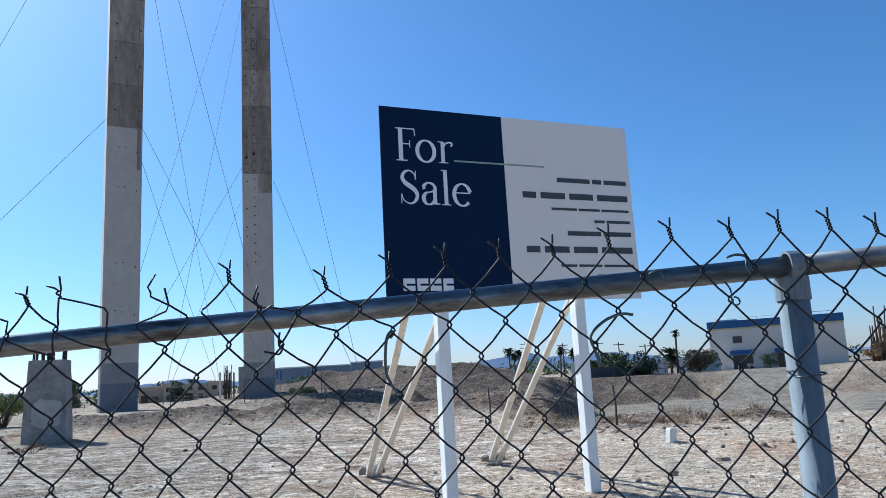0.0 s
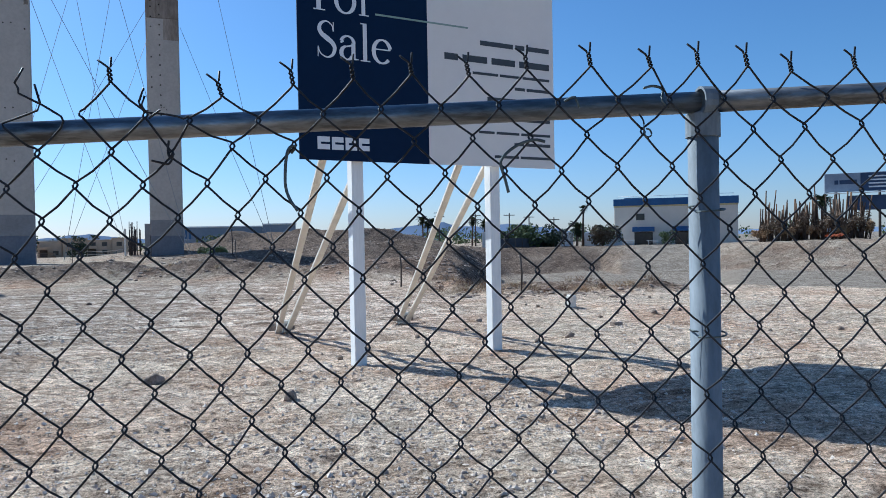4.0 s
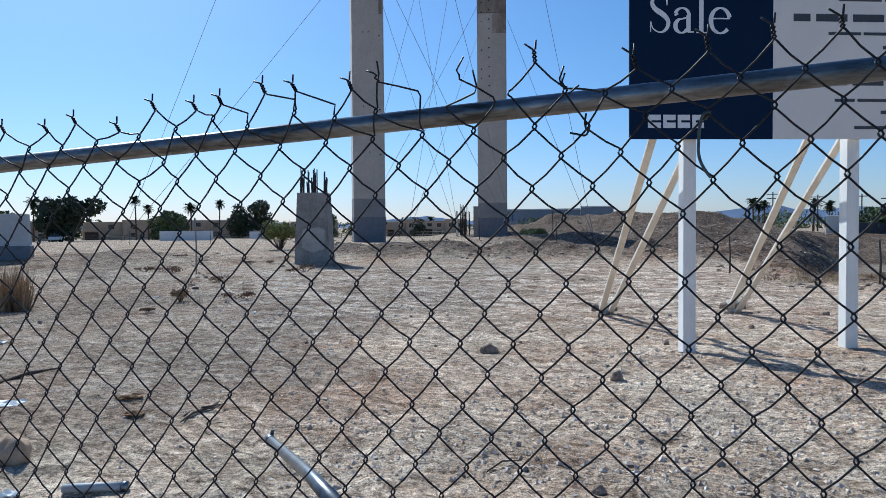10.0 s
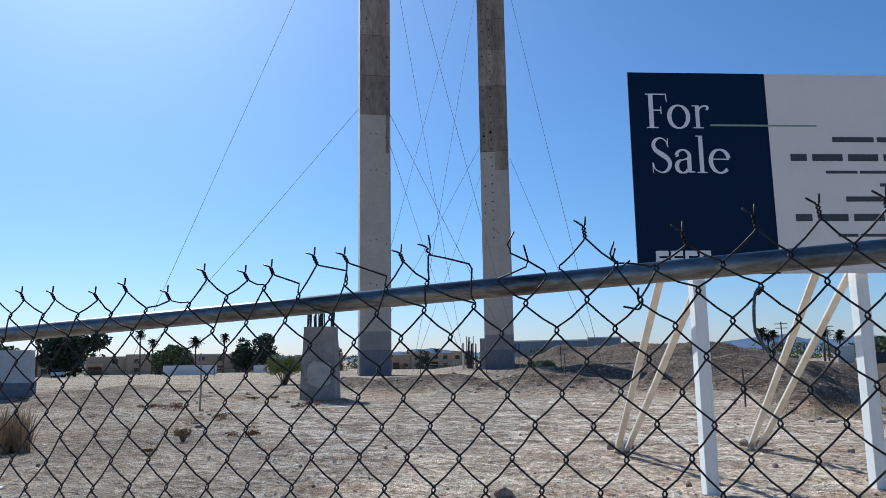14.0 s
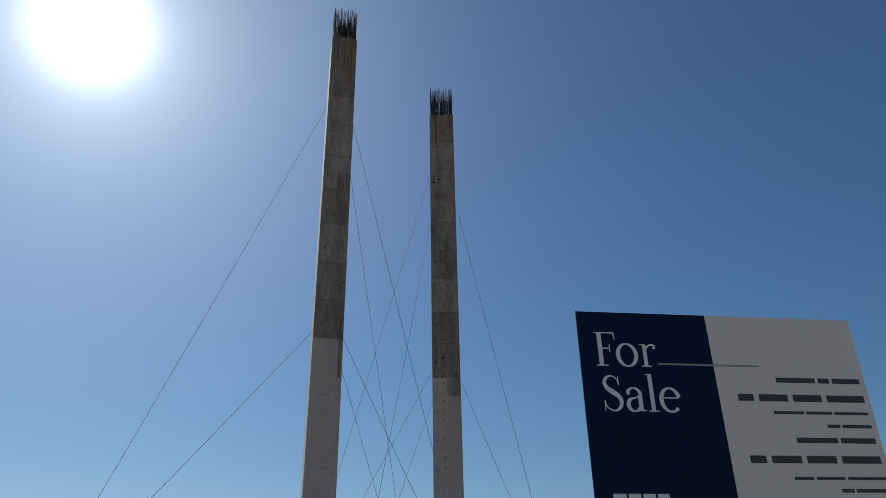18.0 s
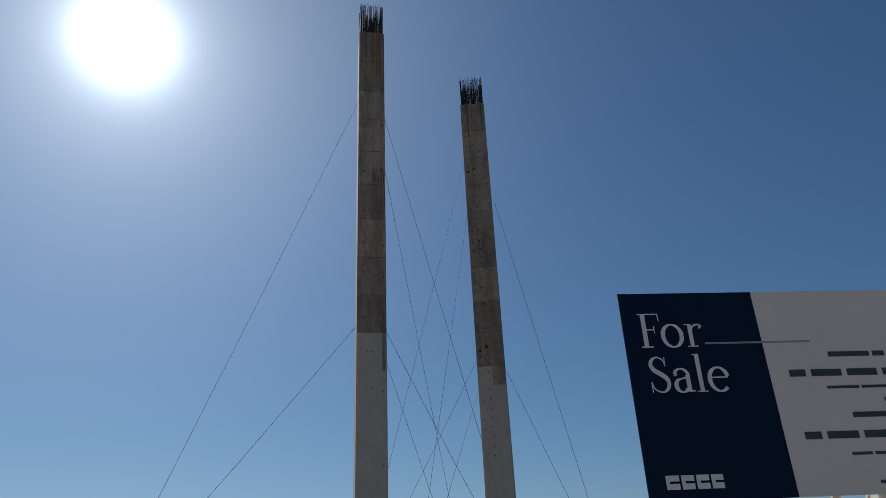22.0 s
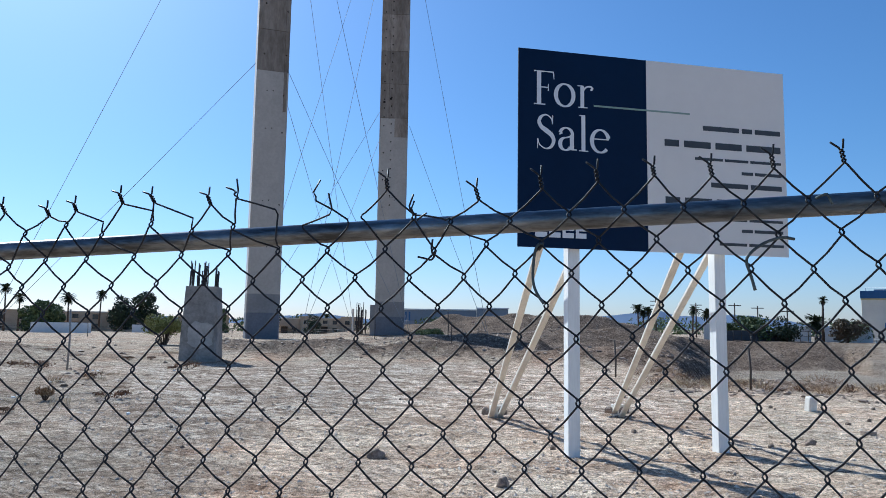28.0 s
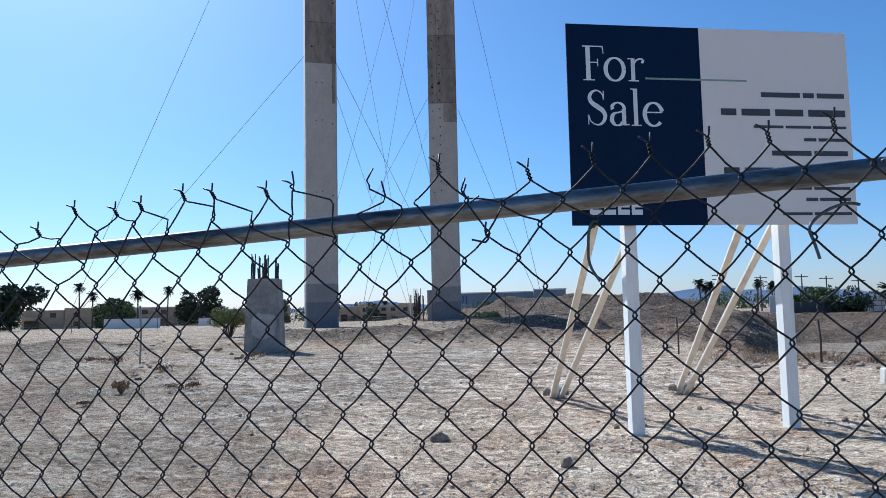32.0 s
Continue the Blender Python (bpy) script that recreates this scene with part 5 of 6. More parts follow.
def build_shop():
    z = ground_z(51, 115)
    shop = empty("shop_building", pose(42.1, 119.0, -0.4, 0, 0, -23.8), "cream stucco shop building with blue parapet band and awnings", "building")
    w, h = 19.6, 8.15
    part("wall", cuboid((0, 0, -0.6), (12.4, 14, h - 1.15), 0.04), M_offwhite, shop)
    part("wing_wall", cuboid((12.42, -1.2, -0.6), (w, 14, h - 1.25), 0.04), M_offwhite, shop)
    part("parapet_band", cuboid((-0.12, -0.12, h - 1.15), (12.4, 14.1, h), 0.04), M_blue, shop, "blue metal parapet band")
    part("parapet_band", cuboid((12.42, -1.32, h - 1.25), (w + 0.12, 14.1, h - 0.05), 0.04), M_blue, shop, "blue metal parapet band")
    part("roof_unit", cuboid((1.5, 3, h), (4.5, 6, h + 0.35), 0.04), M_shed, shop)
    for x0, x1 in ((3.0, 6.6), (9.6, 12.2)):
        bm = bmesh.new()
        box(bm, (x0, -1.1, 2.55), (x1, -0.02, 3.35), 0.03)
        for v in bm.verts:
            if v.co.y < -0.6 and v.co.z > 2.9:
                v.co.z -= 0.45
        part("awning", bm, M_blue, shop, "blue fabric awning")
        d = part("window", cuboid((x0 + 0.3, -0.05, 0.1), (x1 - 0.3, 0.02, 2.5)), M_dark, shop)
        part("pane", cuboid((x0 + 0.4, -0.075, 0.2), (x1 - 0.4, -0.055, 2.4)), M_window, d)
    part("trim_band", cuboid((-0.06, -0.06, h - 1.42), (12.4, -0.005, h - 1.16)), M_yellow, shop, "cream-yellow trim under the parapet")
    part("trim_band", cuboid((12.42, -1.27, h - 1.52), (w + 0.06, -1.205, h - 1.26)), M_yellow, shop, "cream-yellow trim under the parapet")
    rail = [(0.6, 0.5, h + 0.45), (w - 0.5, 0.3, h + 0.45)]
    tube("roof_rail", rail, 0.04, M_wall, shop, 5)
    for k in range(9):
        x = 0.6 + (w - 1.1) * k / 8
        tube("rail_post", [(x, 0.45, h - 0.1), (x, 0.45, h + 0.45)], 0.03, M_wall, shop, 5)
    d = part("window", cuboid((3.6, -0.05, 4.5), (5.0, 0.02, 5.6)), M_dark, shop)
    part("pane", cuboid((3.7, -0.075, 4.6), (4.9, -0.055, 5.5)), M_window, d)


build_shop()


def build_billboard():
    bb = empty("billboard", pose(66.9, 98.8, 0, 0, 0, -33), "large roadside billboard with two stacked panels on steel posts", "billboard")
    for x in (1.5, 7.0):
        tube("post", [(x, 0.6, -1), (x, 0.6, 9.9)], 0.18, M_dark, bb, 10)
    part("upper_panel", cuboid((0, 0, 7.3), (8.6, 0.35, 10.0), 0.03), M_bbface, bb, "grey-blue printed billboard panel")
    part("print_block", cuboid((4.6, -0.02, 7.4), (8.5, -0.002, 9.9)), M_bbdark, bb, "navy printed field")
    part("lower_panel", cuboid((3.0, -0.2, 4.6), (9.4, 0.15, 6.7), 0.03), M_bbdark, bb, "navy printed billboard panel")
    part("catwalk", cuboid((-0.1, -0.9, 7.05), (8.7, 0.0, 7.15), 0.02), M_letter, bb)
    for x, w in ((1.3, 0.5), (1.95, 2.2)):
        part("text_bar", cuboid((x, -0.02, 8.4), (x + w, -0.003, 9.0)), M_bbdark, bb)
    for k in range(4):
        part("text_bar", cuboid((5.6, -0.04, 7.8 + k * 0.5), (8.2, -0.022, 8.0 + k * 0.5)), M_letter, bb)


build_billboard()

# row of dead palm trunks and cactus stems on the bank
M_skirt = leafy("brown_palm_skirts", (0.075, 0.048, 0.030), (0.26, 0.175, 0.105))
M_trunk = speckled("sun_dried_trunk", (0.10, 0.062, 0.040), (0.24, 0.155, 0.10), 3, 0.95, 0, 0.5, 0.02, (1, 1, 0.2))
rng = random.Random(12)
for k in range(96):
    f = k / 95
    x, y = 50.8 + 10.0 * f + rng.uniform(-0.6, 0.6), 87.5 - 5.6 * f + rng.uniform(-1.0, 1.0)
    z = ground_z(x, y)
    h = (6.2 if k in (1, 4, 9, 30, 52) else 4.3 + 1.2 * f) * rng.uniform(0.65, 1.15)
    lean = rng.gauss(0.25, 0.4)
    st = tube("dead_trunk", [(x, y, z - 0.3), (x + lean * 0.5, y, z + h * 0.5), (x + lean, y, z + h)], [0.13, 0.10, 0.07], M_trunk if k % 4 else M_bark, None, 6)
    tagged(st, "bare upright dead palm trunk on the bank", "trunk", "row of dead trunks")
for k in range(13):
    x, y = 50.0 + 0.88 * k, 86.6 - 0.5 * k
    build_shrub(x, y, 1.9 + 0.8 * (k % 3) + 0.05 * k, 2.4, M_skirt if k % 3 else M_sedge, 300 + k, "brown dry brush at the foot of dead trunks", "dry_brush", 900, 14, 0.12)
build_shrub(55.5, 79.8, 0.9, 2.6, M_orange, 320, "low shrub with red-orange blossom", "flowering_shrub", 700, 12, 0.06)

# long low shed and blue ridge far off
shed = empty("long_shed", pose(-52, 294, -1.2, 0, 0, 8), "long low bluish metal shed behind the earth mounds", "building")
part("hall", cuboid((-23, 0, -2), (10, 25, 9.0), 0.1), M_shed, shed)
part("hall", cuboid((10.1, -1, -2), (23, 25, 9.8), 0.1), M_shed, shed)
part("roof_edge", cuboid((-23.3, -0.4, 9.0), (10.0, 25, 9.5), 0.05), M_wall, shed, "pale roof edge")
part("roof_edge", cuboid((9.9, -1.4, 9.8), (23.3, 25, 10.3), 0.05), M_wall, shed, "pale roof edge")
for k in range(4):
    part("stripe", cuboid((-22.6 + k * 1.5, -0.12, 0.5), (-21.9 + k * 1.5, -0.01, 8.2)), M_blue, shed, "blue painted stripe")
# ridge: the blue of distant air is put into its base colour
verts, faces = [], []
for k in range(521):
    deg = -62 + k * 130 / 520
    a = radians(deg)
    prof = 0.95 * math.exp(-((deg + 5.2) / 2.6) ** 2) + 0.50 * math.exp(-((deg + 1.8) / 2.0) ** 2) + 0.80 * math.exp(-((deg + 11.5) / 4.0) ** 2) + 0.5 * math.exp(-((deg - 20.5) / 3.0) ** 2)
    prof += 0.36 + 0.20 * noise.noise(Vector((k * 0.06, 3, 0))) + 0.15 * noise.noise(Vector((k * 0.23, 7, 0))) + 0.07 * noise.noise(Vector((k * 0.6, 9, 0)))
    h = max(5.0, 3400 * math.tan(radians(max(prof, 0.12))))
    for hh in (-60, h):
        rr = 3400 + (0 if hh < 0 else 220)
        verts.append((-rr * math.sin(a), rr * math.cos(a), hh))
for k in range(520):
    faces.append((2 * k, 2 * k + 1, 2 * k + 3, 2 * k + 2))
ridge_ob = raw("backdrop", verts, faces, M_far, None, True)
tagged(ridge_ob, "desert mountain ridge tinted blue for distance on the horizon", "mountains", "", "structure")


# far line of trees and hedges that closes the view
def build_treeline():
    rng = random.Random(88)
    blobs = []
    for k in range(150):
        a = radians(rng.uniform(-50, 60))
        r = rng.uniform(215, 290)
        s = rng.uniform(2.0, 5.0)
        x, y = -r * math.sin(a), r * math.cos(a)
        blobs.append((x, y, ground_z(x, y) + s * 0.45, s * 1.5, s * 1.5, s * rng.uniform(0.6, 1.0)))
    v, f = leaf_cloud(rng, blobs, 16000, 0.55)
    ob = raw("far_trees", v, f, M_leaf2)
    tagged(ob, "hazy line of distant trees and hedges", "trees", "", "stuff")


build_treeline()


# ---------------------------------------------------------------- small things on the lot
M_ochre = speckled("ochre_scrap", (0.26, 0.14, 0.06), (0.48, 0.30, 0.15), 20, 0.9, 0, 0.4)
M_screen = speckled("charcoal_screen_fabric", (0.055, 0.058, 0.065), (0.085, 0.09, 0.10), 1, 0.9, 0, 0)
M_tan = speckled("tan_rock", (0.36, 0.245, 0.155), (0.54, 0.39, 0.27), 9, 0.9, 0, 0.5)


def stone(x, y, size, seed, label="rounded brown-grey desert stone on pale soil", mat=None, category="rock", name="rock", rough=0.35):
    ob = part(name, lump(random.Random(seed), (size[0] * 0.8, size[1] * 0.8, size[2] * 1.05), 0.4, 3), mat or M_rock, None, "", True)
    ob.matrix_world = pose(x, y, ground_z(x, y) + size[2] * 0.36, 0, 0, seed * 47 % 360)
    return tagged(ob, label, category, "loose stones" if category == "rock" else "")


for x, y, sx, sy, sz, s in ((-2.20, 7.28, 0.115, 0.09, 0.085, 1), (-0.60, 6.14, 0.085, 0.07, 0.07, 2), (3.12, 9.50, 0.09, 0.075, 0.06, 3), (-0.20, 8.22, 0.055, 0.05, 0.045, 5),
                            (0.91, 10.35, 0.06, 0.05, 0.04, 6), (2.16, 12.08, 0.07, 0.06, 0.045, 8), (5.6, 12.4, 0.10, 0.08, 0.05, 9), (6.6, 10.4, 0.08, 0.07, 0.04, 13), (2.0, 5.6, 0.05, 0.045, 0.03, 14)):
    stone(x, y, (sx, sy, sz), s)
stone(-3.97, 2.42, (0.13, 0.11, 0.13), 30, "tan brown boulder by the fence", M_tan)
stone(-0.4, 3.0, (0.05, 0.04, 0.03), 31)
rng = random.Random(77)
for k in range(26):
    x, y = rng.uniform(0.5, 7.5), rng.uniform(8.6, 16.5)
    q = rng.uniform(0.025, 0.06)
    stone(x, y, (q, q * 0.85, q * 0.7), 400 + k, "small dark earth clod on pale soil")
for k in range(14):
    x, y = rng.uniform(-9.5, -1.0), rng.uniform(6.5, 18.0)
    q = rng.uniform(0.02, 0.045)
    stone(x, y, (q, q * 0.85, q * 0.7), 440 + k, "small dark earth clod on pale soil")

block = part("concrete_block", cuboid((-0.085, -0.085, -0.05), (0.085, 0.085, 0.26), 0.025), M_block)
block.matrix_world = pose(4.40, 13.95, ground_z(4.4, 13.95), 3, 4, 24)
tagged(block, "whitewashed concrete marker block standing on bare soil", "block")
for x, y, yaw in ((4.22, 10.62, 35),):
    br = part("brick", cuboid((-0.11, -0.055, -0.02), (0.11, 0.055, 0.055), 0.006), M_rock)
    br.matrix_world = pose(x, y, ground_z(x, y), 0, 4, yaw)
    tagged(br, "loose weathered brown brick on the soil", "brick", "loose bricks")

# galvanised tube behind the fence, placed to fit the camera's view
M_brace = speckled("galvanised_brace", (0.10, 0.105, 0.112), (0.20, 0.208, 0.216), 18, 0.34, 0.75, 0.12, 0.001, (1, 1, 0.3), 150)
tb = empty("steel_tube", pose(0, 0, 0), "loose galvanised brace tube placed to fit the camera's view", "pipe")
tube("tube", [(-1.185, 0.985, 0.795), (-0.72, 0.41, 0.925), (-0.44, 0.026, 1.02)], 0.0150, M_brace, tb, 18)
tube("end_fitting", [(-1.212, 1.02, 0.788), (-1.165, 0.96, 0.80)], 0.0165, M_galv, tb, 14)
tube("bolt", [(-1.19, 1.0, 0.80), (-1.185, 1.0, 0.824)], 0.006, M_tie, tb, 8)

M_tubepale = speckled("pale_zinc_tube", (0.34, 0.34, 0.335), (0.47, 0.47, 0.46), 18, 0.6, 0.0, 0.15, 0.001, (0.3, 1, 1), 150)
lying = empty("pipe_length", pose(-3.06, 2.15, ground_z(-3.06, 2.15) + 0.022, 0, 0, 24), "short pale galvanised tube lying on the soil", "pipe")
tube("tube", [(-0.17, 0, 0), (0.0, 0, 0.002), (0.17, 0, 0)], 0.026, M_tubepale, lying, 16)
tube("end_collar", [(0.145, 0, 0), (0.178, 0, 0)], 0.030, M_galv, lying, 16)

# thin stakes
for x, y, h in ((-14.2, 17.4, 1.75), (1.2, 22.5, 1.15), (4.37, 18.75, 1.05), (-6.9, 38.6, 1.7), (-8.8, 48.0, 1.7), (-14.0, 48.0, 1.6), (-20.5, 52, 1.6), (-50, 66, 1.6), (-57.5, 62.1, 1.5), (-44, 70, 1.6)):
    z = ground_z(x, y)
    st = tube("stake", [(x, y, z - 0.2), (x + 0.02, y, z + h * 0.5), (x - 0.02, y, z + h)], 0.028, M_dark if y > 18 else M_pier, None, 7)
    tagged(st, "thin upright metal survey stake in bare ground", "stake", "survey stakes")
log = tube("pipe_length", [(-6.5, 38.4, ground_z(-6.5, 38.4) + 0.08), (-5.7, 38.7, ground_z(-5.7, 38.7) + 0.10)], 0.09, M_white, None, 10)
tagged(log, "short white pipe length lying on the earth bank", "pipe")

# weeds
build_shrub(-9.57, 10.94, 0.28, 0.36, M_sedge, 60, "small rusty-tan dead tumbleweed on pale soil", "tumbleweed", 900, 30, 0.024)
build_shrub(-8.9, 9.25, 0.10, 0.30, M_tumble, 61, "flattened dead weed on pale soil", "tumbleweed", 200, 12, 0.02)
build_shrub(-15.4, 17.7, 0.30, 1.1, M_tumble, 62, "sprawling dead weed at the foot of a stake", "tumbleweed", 420, 18, 0.03)
build_shrub(-12.2, 20.5, 0.25, 0.9, M_tumble, 63, "low dry weed on pale soil", "tumbleweed", 300, 14, 0.03)
build_grass(-11.75, 9.05, 1.0, 0.9, 64, M_sedge, "tall russet straw-coloured dry bush", 300)
build_grass(-12.2, 9.4, 0.85, 0.8, 65, M_straw, "tall russet straw-coloured dry bush", 200)
for k in range(44):
    q = random.Random(700 + k)
    x = 1.8 + 7.2 * q.random()
    y = 18.0 + 4.4 * q.random() + max(0, 3.5 - x) * 1.1
    build_grass(x, y, q.uniform(0.14, 0.34), q.uniform(0.7, 1.5), 700 + k, (M_sedge, M_straw, M_sedge, M_tumble)[k % 4], "clump of dry grass along the dug-out edge", 90)
for k in range(18):
    q = random.Random(800 + k)
    x = -19 + 18 * q.random()
    build_grass(x, 29.6 + 1.6 * q.random() - 0.1 * abs(x + 10), q.uniform(0.12, 0.3), q.uniform(0.4, 1.0), 800 + k, M_straw, "sparse dry grass at the foot of an earth berm", 70)
for x, y, s in ((-0.82, 3.42, 1), (-0.80, 3.50, 2), (-4.42, 3.95, 3), (-12.5, 24.0, 4), (-22, 35, 5)):
    build_grass(x, y, 0.05, 0.34, 900 + s, M_sedge, "flattened dry straw on pale soil", 70)

for k in range(22):
    q = random.Random(1200 + k)
    r, a = q.uniform(13, 34), radians(q.uniform(30, 46))
    x, y = -r * math.sin(a), r * math.cos(a)
    if k % 3 == 0:
        build_shrub(x, y, q.uniform(0.12, 0.26), q.uniform(0.5, 1.0), M_tumble, 1200 + k, "low brown dead weed on a rise of soil", "tumbleweed", 200, 12, 0.03)
    else:
        build_grass(x, y, q.uniform(0.12, 0.32), q.uniform(0.4, 0.9), 1200 + k, M_sedge if k % 2 else M_straw, "sparse dry grass on a low rise of soil", 60)
for k in range(9):
    q = random.Random(1300 + k)
    r, a = q.uniform(9, 26), radians(q.uniform(30, 45))
    x, y = -r * math.sin(a), r * math.cos(a)
    stone(x, y, (0.05, 0.04, 0.025), 1300 + k, "small scrap of white rubble on soil", M_white, "rubble", "rubble_scrap")

# litter
for x, y, w, d, yaw, m, label, nm in ((-5.32, 3.45, 0.32, 0.2, 20, M_white, "crumpled white sheet of packaging on the soil", "litter_sheet"), (-4.49, 3.97, 0.22, 0.10, 40, M_ochre, "ochre flattened scrap on the soil", "scrap_metal"),
                                      (-8.3, 5.9, 0.16, 0.12, 70, M_white, "crumpled white litter on the soil", "litter_sheet"),
                                      (-3.52, 2.0, 0.10, 0.07, 33, M_white, "crumpled white litter on the soil", "litter_sheet"), (-4.05, 3.55, 0.16, 0.09, 12, M_ochre, "ochre flattened scrap on the soil", "scrap_metal")):
    bm = bmesh.new()
    bmesh.ops.create_grid(bm, x_segments=8, y_segments=6, size=0.5)
    for v in bm.verts:
        v.co = Vector((v.co.x * w, v.co.y * d, 0.018 + 0.026 * noise.noise(v.co * 5 + Vector((x, y, 0)))))
    bmesh.ops.solidify(bm, geom=bm.faces[:], thickness=0.006)
    ob = part(nm, bm, m)
    ob.matrix_world = pose(x, y, ground_z(x, y), 0, 0, yaw)
    tagged(ob, label, nm.split("_")[0], "litter")
branch = empty("fallen_branch", pose(-3.6, 3.82, ground_z(-3.6, 3.82) + 0.012, 0, 0, 98), "dark dry fallen branch on pale soil", "branch")
tube("limb", [(-0.36, 0, 0), (-0.12, 0.03, 0.01), (0.1, 0.0, 0.0), (0.3, 0.03, 0.0)], [0.004, 0.010, 0.013, 0.006], M_bark, branch, 7)
for k, (a, b) in enumerate(((-0.25, 0.08), (0.0, -0.08))):
    tube("twig", [(a, 0.03, 0.02), (a + 0.1, b * 0.6, 0.02), (a + 0.2, b, 0.01)], [0.008, 0.006, 0.003], M_dark, branch, 5)

twig = tube("twig", [(-1.09, 3.19, ground_z(-1.09, 3.19) + 0.012), (-1.03, 3.33, ground_z(-1.03, 3.33) + 0.03), (-0.95, 3.43, ground_z(-0.95, 3.43) + 0.014)], [0.004, 0.006, 0.003], M_bark, None, 6)
tagged(twig, "thin dark twig beside flattened dry straw", "branch")
root = tube("root", [(-6.26, 4.15, ground_z(-6.26, 4.15) + 0.01), (-6.22, 4.5, ground_z(-6.22, 4.5) + 0.03), (-6.2, 4.85, ground_z(-6.2, 4.85) + 0.012)], [0.010, 0.018, 0.008], M_bark, None, 7)
tagged(root, "dark dry root lying half buried in soil", "branch")

# rebar stub and marker by the far column
stub = empty("rebar_stub", pose(-29.3, 94.0, ground_z(-29.3, 94)), "bundle of rusted starter bars beside a pale marker post", "rebar")
for k in range(14):
    q = random.Random(k + 5)
    x, y = q.uniform(-0.9, 0.9), q.uniform(-0.5, 0.5)
    tube("bar", [(x, y, -0.2), (x + q.uniform(-0.1, 0.1), y, q.uniform(3.0, 4.4))], 0.05, M_rebar, stub, 5)
part("marker_post", cuboid((-1.25, -0.1, -0.2), (-1.02, 0.1, 3.4), 0.02), M_block, stub, "pale marker post")

# beige cabinet, far fence and poles beyond the pit
cab = part("utility_cabinet", cuboid((-1.0, -0.7, -0.2), (1.0, 0.7, 2.4), 0.04), M_block)
cab.matrix_world = pose(18.5, 108.5, ground_z(18.5, 108.5), 0, 0, -10)
tagged(cab, "small beige utility cabinet on the bank", "cabinet")
for x, y, h, wire in ((15.0, 150, 7.6, 1), (28.0, 140, 6.4, 0), (36.5, 138, 5.4, 0), (21.8, 144, 6.6, 1), (32.2, 141, 6.0, 0)):
    z = ground_z(x, y)
    pole = empty("utility_pole", pose(x, y, z), "wooden utility pole with crossarms on the skyline", "pole", "utility poles")
    tube("shaft", [(0, 0, -0.5), (0, 0, h)], [0.15, 0.11], M_dark, pole, 8)
    for k in range(1 + wire):
        part("crossarm", cuboid((-1.1, -0.06, h - 0.5 - 0.8 * k), (1.1, 0.06, h - 0.35 - 0.8 * k)), M_dark, pole)
for a, b, h, lbl in (((19.5, 104), (34, 110), 1.5, 1), ((-58, 150), (-28, 100), 1.2, 2), ((-130, 112), (-62, 150), 1.1, 3)):
    fn = empty("wire_fence", pose(a[0], a[1], 0), "distant low post and rail wire fence", "fence", "far fences")
    n = 12
    line = []
    for k in range(n + 1):
        x, y = (b[0] - a[0]) * k / n, (b[1] - a[1]) * k / n
        z = ground_z(a[0] + x, a[1] + y)
        tube("fence_post", [(x, y, z - 0.2), (x, y, z + h)], 0.05, M_dark, fn, 5)
        line.append((x, y, z))
    if lbl == 1:
        for (xa, ya, za), (xb, yb, zb) in zip(line[:8], line[1:9]):
            dx, dy = xb - xa, yb - ya
            bay = part("wind_screen", cuboid((0.06, -0.02, 0.05), (math.hypot(dx, dy) - 0.06, 0.02, h * 0.93)), M_screen, fn, "dark fabric wind screen")
            bay.matrix_local = pose(xa, ya, za, 0, 0, math.degrees(math.atan2(dy, dx)))
    for f in (0.5, 0.95):
        tube("rail", [(x, y, z + h * f) for x, y, z in line], 0.035, M_dark, fn, 4)
for x, y, w, m in ((31.6, 112.5, 2.6, M_wall), (38.2, 114.0, 6.4, M_wall), (-29.0, 120, 1.6, M_shed)):
    hut = part("site_hut", cuboid((-w / 2, -1, -0.3), (w / 2, 1, 2.2), 0.03), m)
    hut.matrix_world = pose(x, y, ground_z(x, y), 0, 0, -15)
    tagged(hut, "small pale flat-roofed site hut beyond the lot", "hut", "site huts")
for x, y in ((43.6, 116.2), (47.0, 114.4)):
    table = empty("picnic_table", pose(x, y, ground_z(x, y), 0, 0, -24), "white picnic table with benches outside the shop", "table", "picnic tables")
    part("tabletop", cuboid((-0.95, -0.4, 0.70), (0.95, 0.4, 0.76), 0.01), M_wall, table)
    for sy in (-0.75, 0.75):
        part("bench", cuboid((-0.95, sy - 0.14, 0.42), (0.95, sy + 0.14, 0.47), 0.01), M_wall, table)
    for sx in (-0.7, 0.7):
        part("leg_frame", cuboid((sx - 0.04, -0.75, 0.0), (sx + 0.04, 0.75, 0.42), 0.01), M_wall, table)
        part("leg", cuboid((sx - 0.04, -0.05, 0.42), (sx + 0.04, 0.05, 0.70), 0.01), M_wall, table)
car = empty("parked_car", pose(-106.0, 97.5, ground_z(-106.0, 97.5), 0, 0, 128), "white parked car on the far street", "car")
bm = cuboid((-2.1, -0.85, 0.35), (2.1, 0.85, 0.95), 0.12)
part("body", bm, M_wall, car)
bm = cuboid((-1.1, -0.75, 0.95), (1.3, 0.75, 1.45), 0.22)
part("cabin", bm, M_window, car)
for sx in (-1.3, 1.3):
    for sy in (-0.8, 0.8):
        tube("wheel", [(sx, sy - 0.1, 0.33), (sx, sy + 0.1, 0.33)], 0.33, M_hole, car, 14)


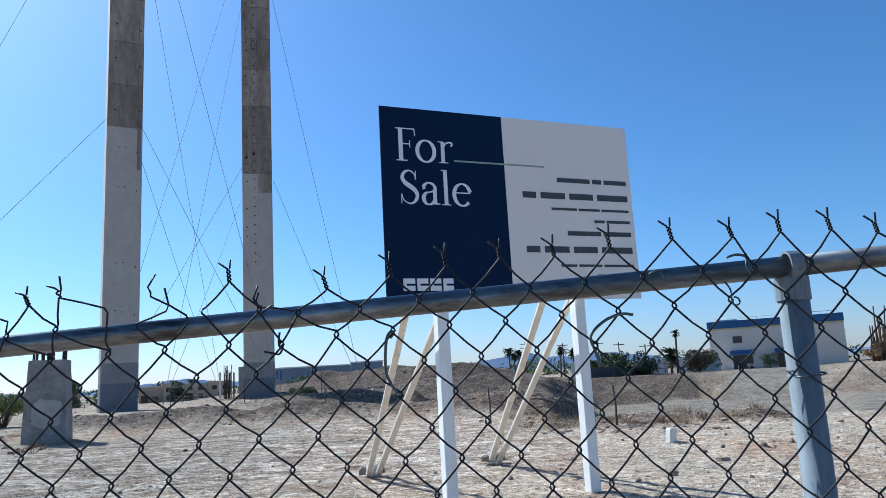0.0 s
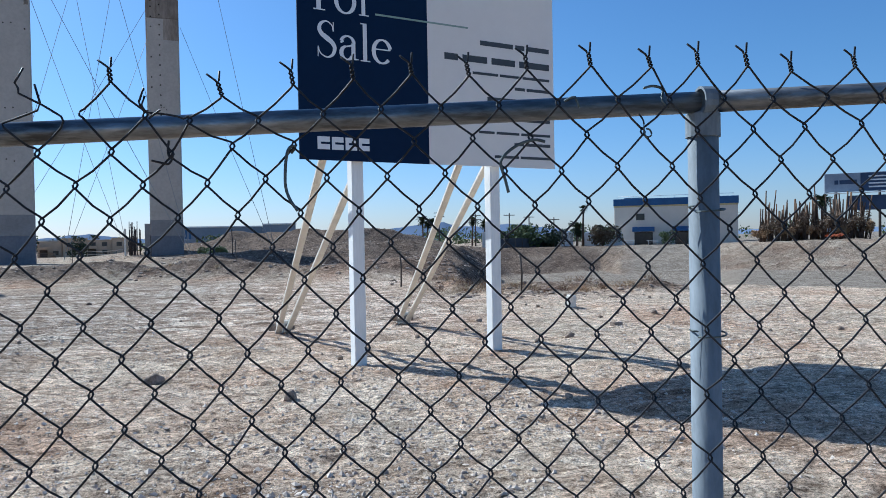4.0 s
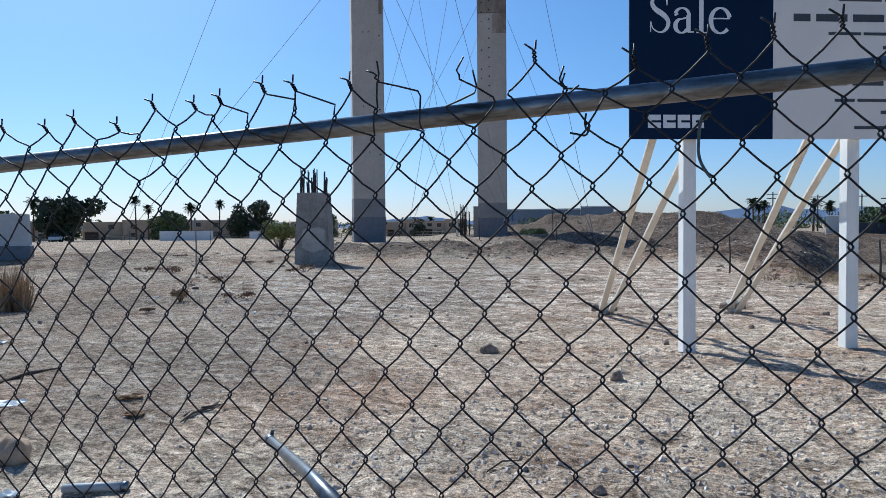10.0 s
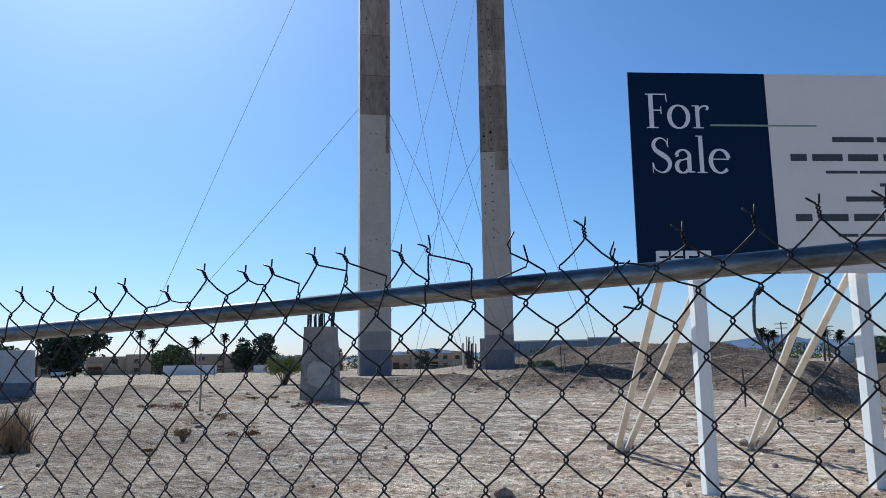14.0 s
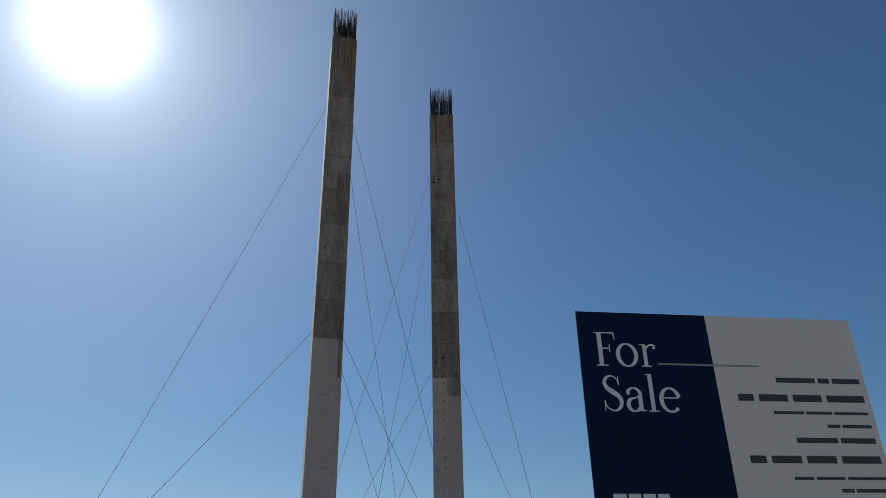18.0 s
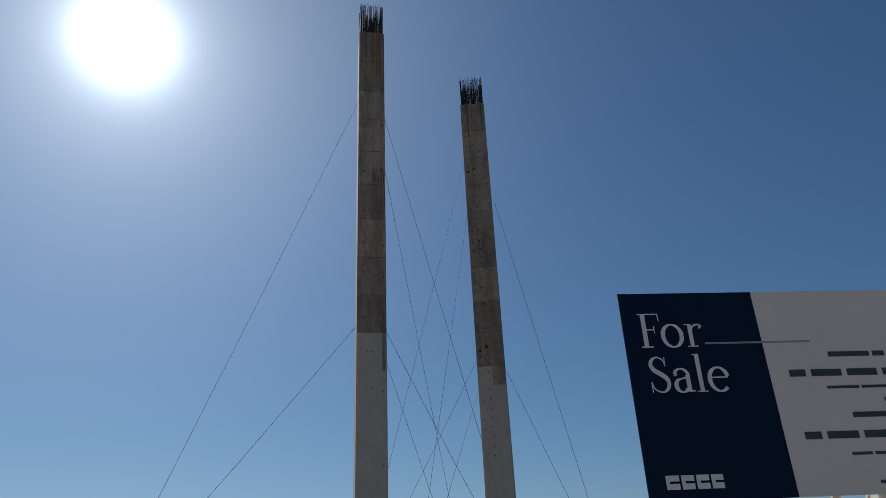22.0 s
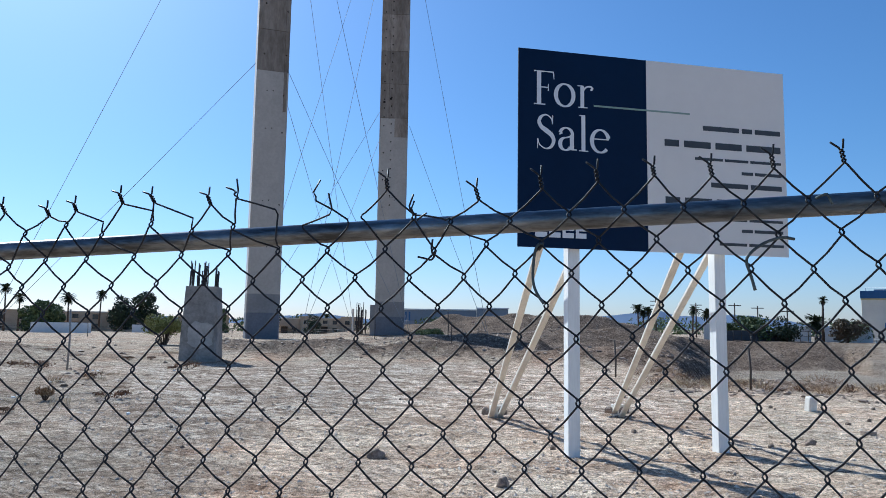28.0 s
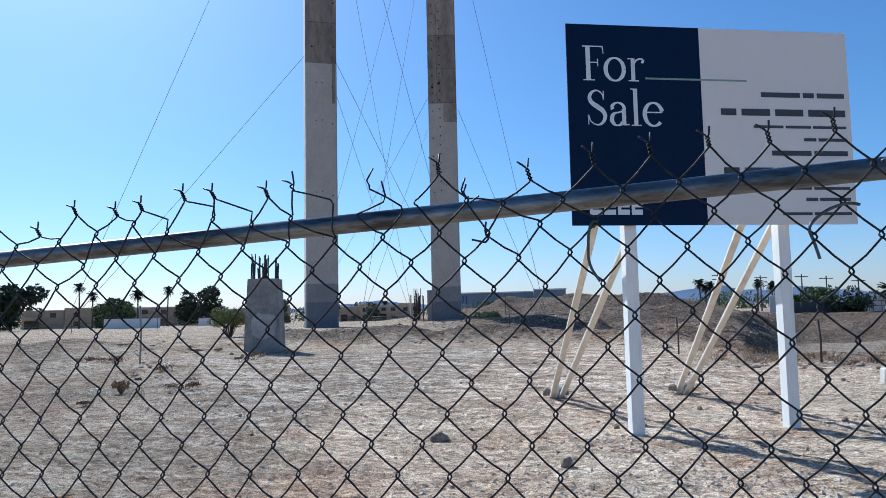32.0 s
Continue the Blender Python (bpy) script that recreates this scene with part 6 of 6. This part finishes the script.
# ---------------------------------------------------------------- gravel
def scatter_stones(x, y, z, sizes, seed):
    """Verts and faces of many small angular stones, each an uneven octahedron turned at random."""
    rng = np.random.default_rng(seed)
    n = len(x)
    axes = np.array([(1, 0, 0), (0, 1, 0), (-1, 0, 0), (0, -1, 0), (0, 0, 1), (0, 0, -1)], float)
    v = axes[None] * rng.uniform(0.55, 1.25, (n, 6, 1)) + rng.uniform(-0.28, 0.28, (n, 6, 3))
    v = v * (sizes[:, None] * np.stack([rng.uniform(0.8, 1.5, n), rng.uniform(0.7, 1.2, n), rng.uniform(0.5, 0.95, n)], 1))[:, None, :]
    a = rng.uniform(0, 6.283, n)
    c, q = np.cos(a)[:, None], np.sin(a)[:, None]
    out = np.stack([v[..., 0] * c - v[..., 1] * q + x[:, None], v[..., 0] * q + v[..., 1] * c + y[:, None], v[..., 2] + (z + sizes * 0.15)[:, None]], 2)
    tris = np.array([(0, 1, 4), (1, 2, 4), (2, 3, 4), (3, 0, 4), (1, 0, 5), (2, 1, 5), (3, 2, 5), (0, 3, 5)])
    faces = (np.arange(n)[:, None, None] * 6 + tris[None]).reshape(-1, 3)
    return out.reshape(-1, 3), faces


def build_gravel():
    rng = np.random.default_rng(41)
    n = 36000
    a = np.radians(rng.uniform(-46, 54, n))
    r = 2.0 + 14 * rng.random(n) ** 1.4
    x, y = -r * np.sin(a), r * np.cos(a)
    patch = fbm(x, y, 1.3, 201, 4) + 0.6 * fbm(x, y, 0.3, 205, 2)
    keep = (y > 0.9) & (patch > rng.uniform(-0.75, 0.45, n))
    x, y, r = x[keep], y[keep], r[keep]
    z = terrain(x, y)[0]
    sizes = (0.0026 + 0.0065 * rng.random(len(x)) ** 3 + 0.012 * rng.random(len(x)) ** 22) + 0.00052 * r
    v, f = scatter_stones(x, y, z, sizes, 42)
    ob = raw("gravel", v.tolist(), f.tolist(), M_gravel)
    tagged(ob, "scattered small pale gravel and clods on desert soil", "gravel", "", "stuff")


def build_near_clods():
    """Dry lumps of the broken crust in front of the sign."""
    rng = np.random.default_rng(51)
    n = 15000
    a = np.radians(rng.uniform(-34, 40, n))
    r = 3.2 + 16 * rng.random(n) ** 1.2
    x, y = -r * np.sin(a), r * np.cos(a)
    patch = fbm(x, y, 2.4, 211, 4) + 0.5 * fbm(x, y, 0.5, 215, 2) + 0.22 * step(-14, 0, -np.degrees(a))
    keep = (y > 2.5) & (patch > rng.uniform(-0.1, 0.6, n))
    x, y, r = x[keep], y[keep], r[keep]
    sizes = 0.007 + 0.022 * rng.random(len(x)) ** 4 + 0.0004 * r
    v, f = scatter_stones(x, y, terrain(x, y)[0], sizes, 52)
    ob = raw("crust_clods", v.tolist(), f.tolist(), M_lumps)
    tagged(ob, "dry pale lumps of broken soil crust", "clods", "", "stuff")


M_lumps = leafy("dry_crust_lumps", (0.36, 0.275, 0.205), (0.72, 0.60, 0.48))
build_near_clods()
M_gravel = leafy("gravel_stones", (0.48, 0.38, 0.29), (0.85, 0.73, 0.60))
build_gravel()


def build_clods():
    """Lumps of dug earth and rubble on the berms and banks."""
    rng = random.Random(43)
    bm = bmesh.new()
    bmesh.ops.create_icosphere(bm, subdivisions=1, radius=1)
    base = [v.co.copy() for v in bm.verts]
    tris = [tuple(v.index for v in f.verts) for f in bm.faces]
    bm.free()
    ang = [radians(rng.uniform(-42, 40)) for _ in range(60000)]
    rad = [17 + 85 * rng.random() ** 2 for _ in range(60000)]
    x, y = -np.array(rad) * np.sin(ang), np.array(rad) * np.cos(ang)
    z, dug, lanes, track, pale = terrain(x, y)
    verts, faces, count = [], [], 0
    for px, py, pz, d, tr, r in zip(x, y, z, dug, track, rad):
        if rng.random() > d * 0.6 + 0.004 or rng.random() < tr or count > 9000:
            continue
        count += 1
        s = 0.012 + 0.0007 * r + 0.07 * rng.random() ** 6
        sx, sy, sz = s * rng.uniform(0.8, 1.6), s * rng.uniform(0.8, 1.4), s * rng.uniform(0.5, 0.9)
        o = len(verts)
        for v in base:
            k = rng.uniform(0.6, 1.25)
            verts.append((px + v.x * sx * k, py + v.y * sy * k, pz + v.z * sz * k + sz * 0.05))
        faces.extend(tuple(i + o for i in t) for t in tris)
    ob = raw("clods", verts, faces, M_clod)
    tagged(ob, "brown clods and rubble on the dug earth banks", "rubble", "", "stuff")


M_clod = leafy("earth_clods", (0.14, 0.09, 0.06), (0.46, 0.345, 0.25))
build_clods()
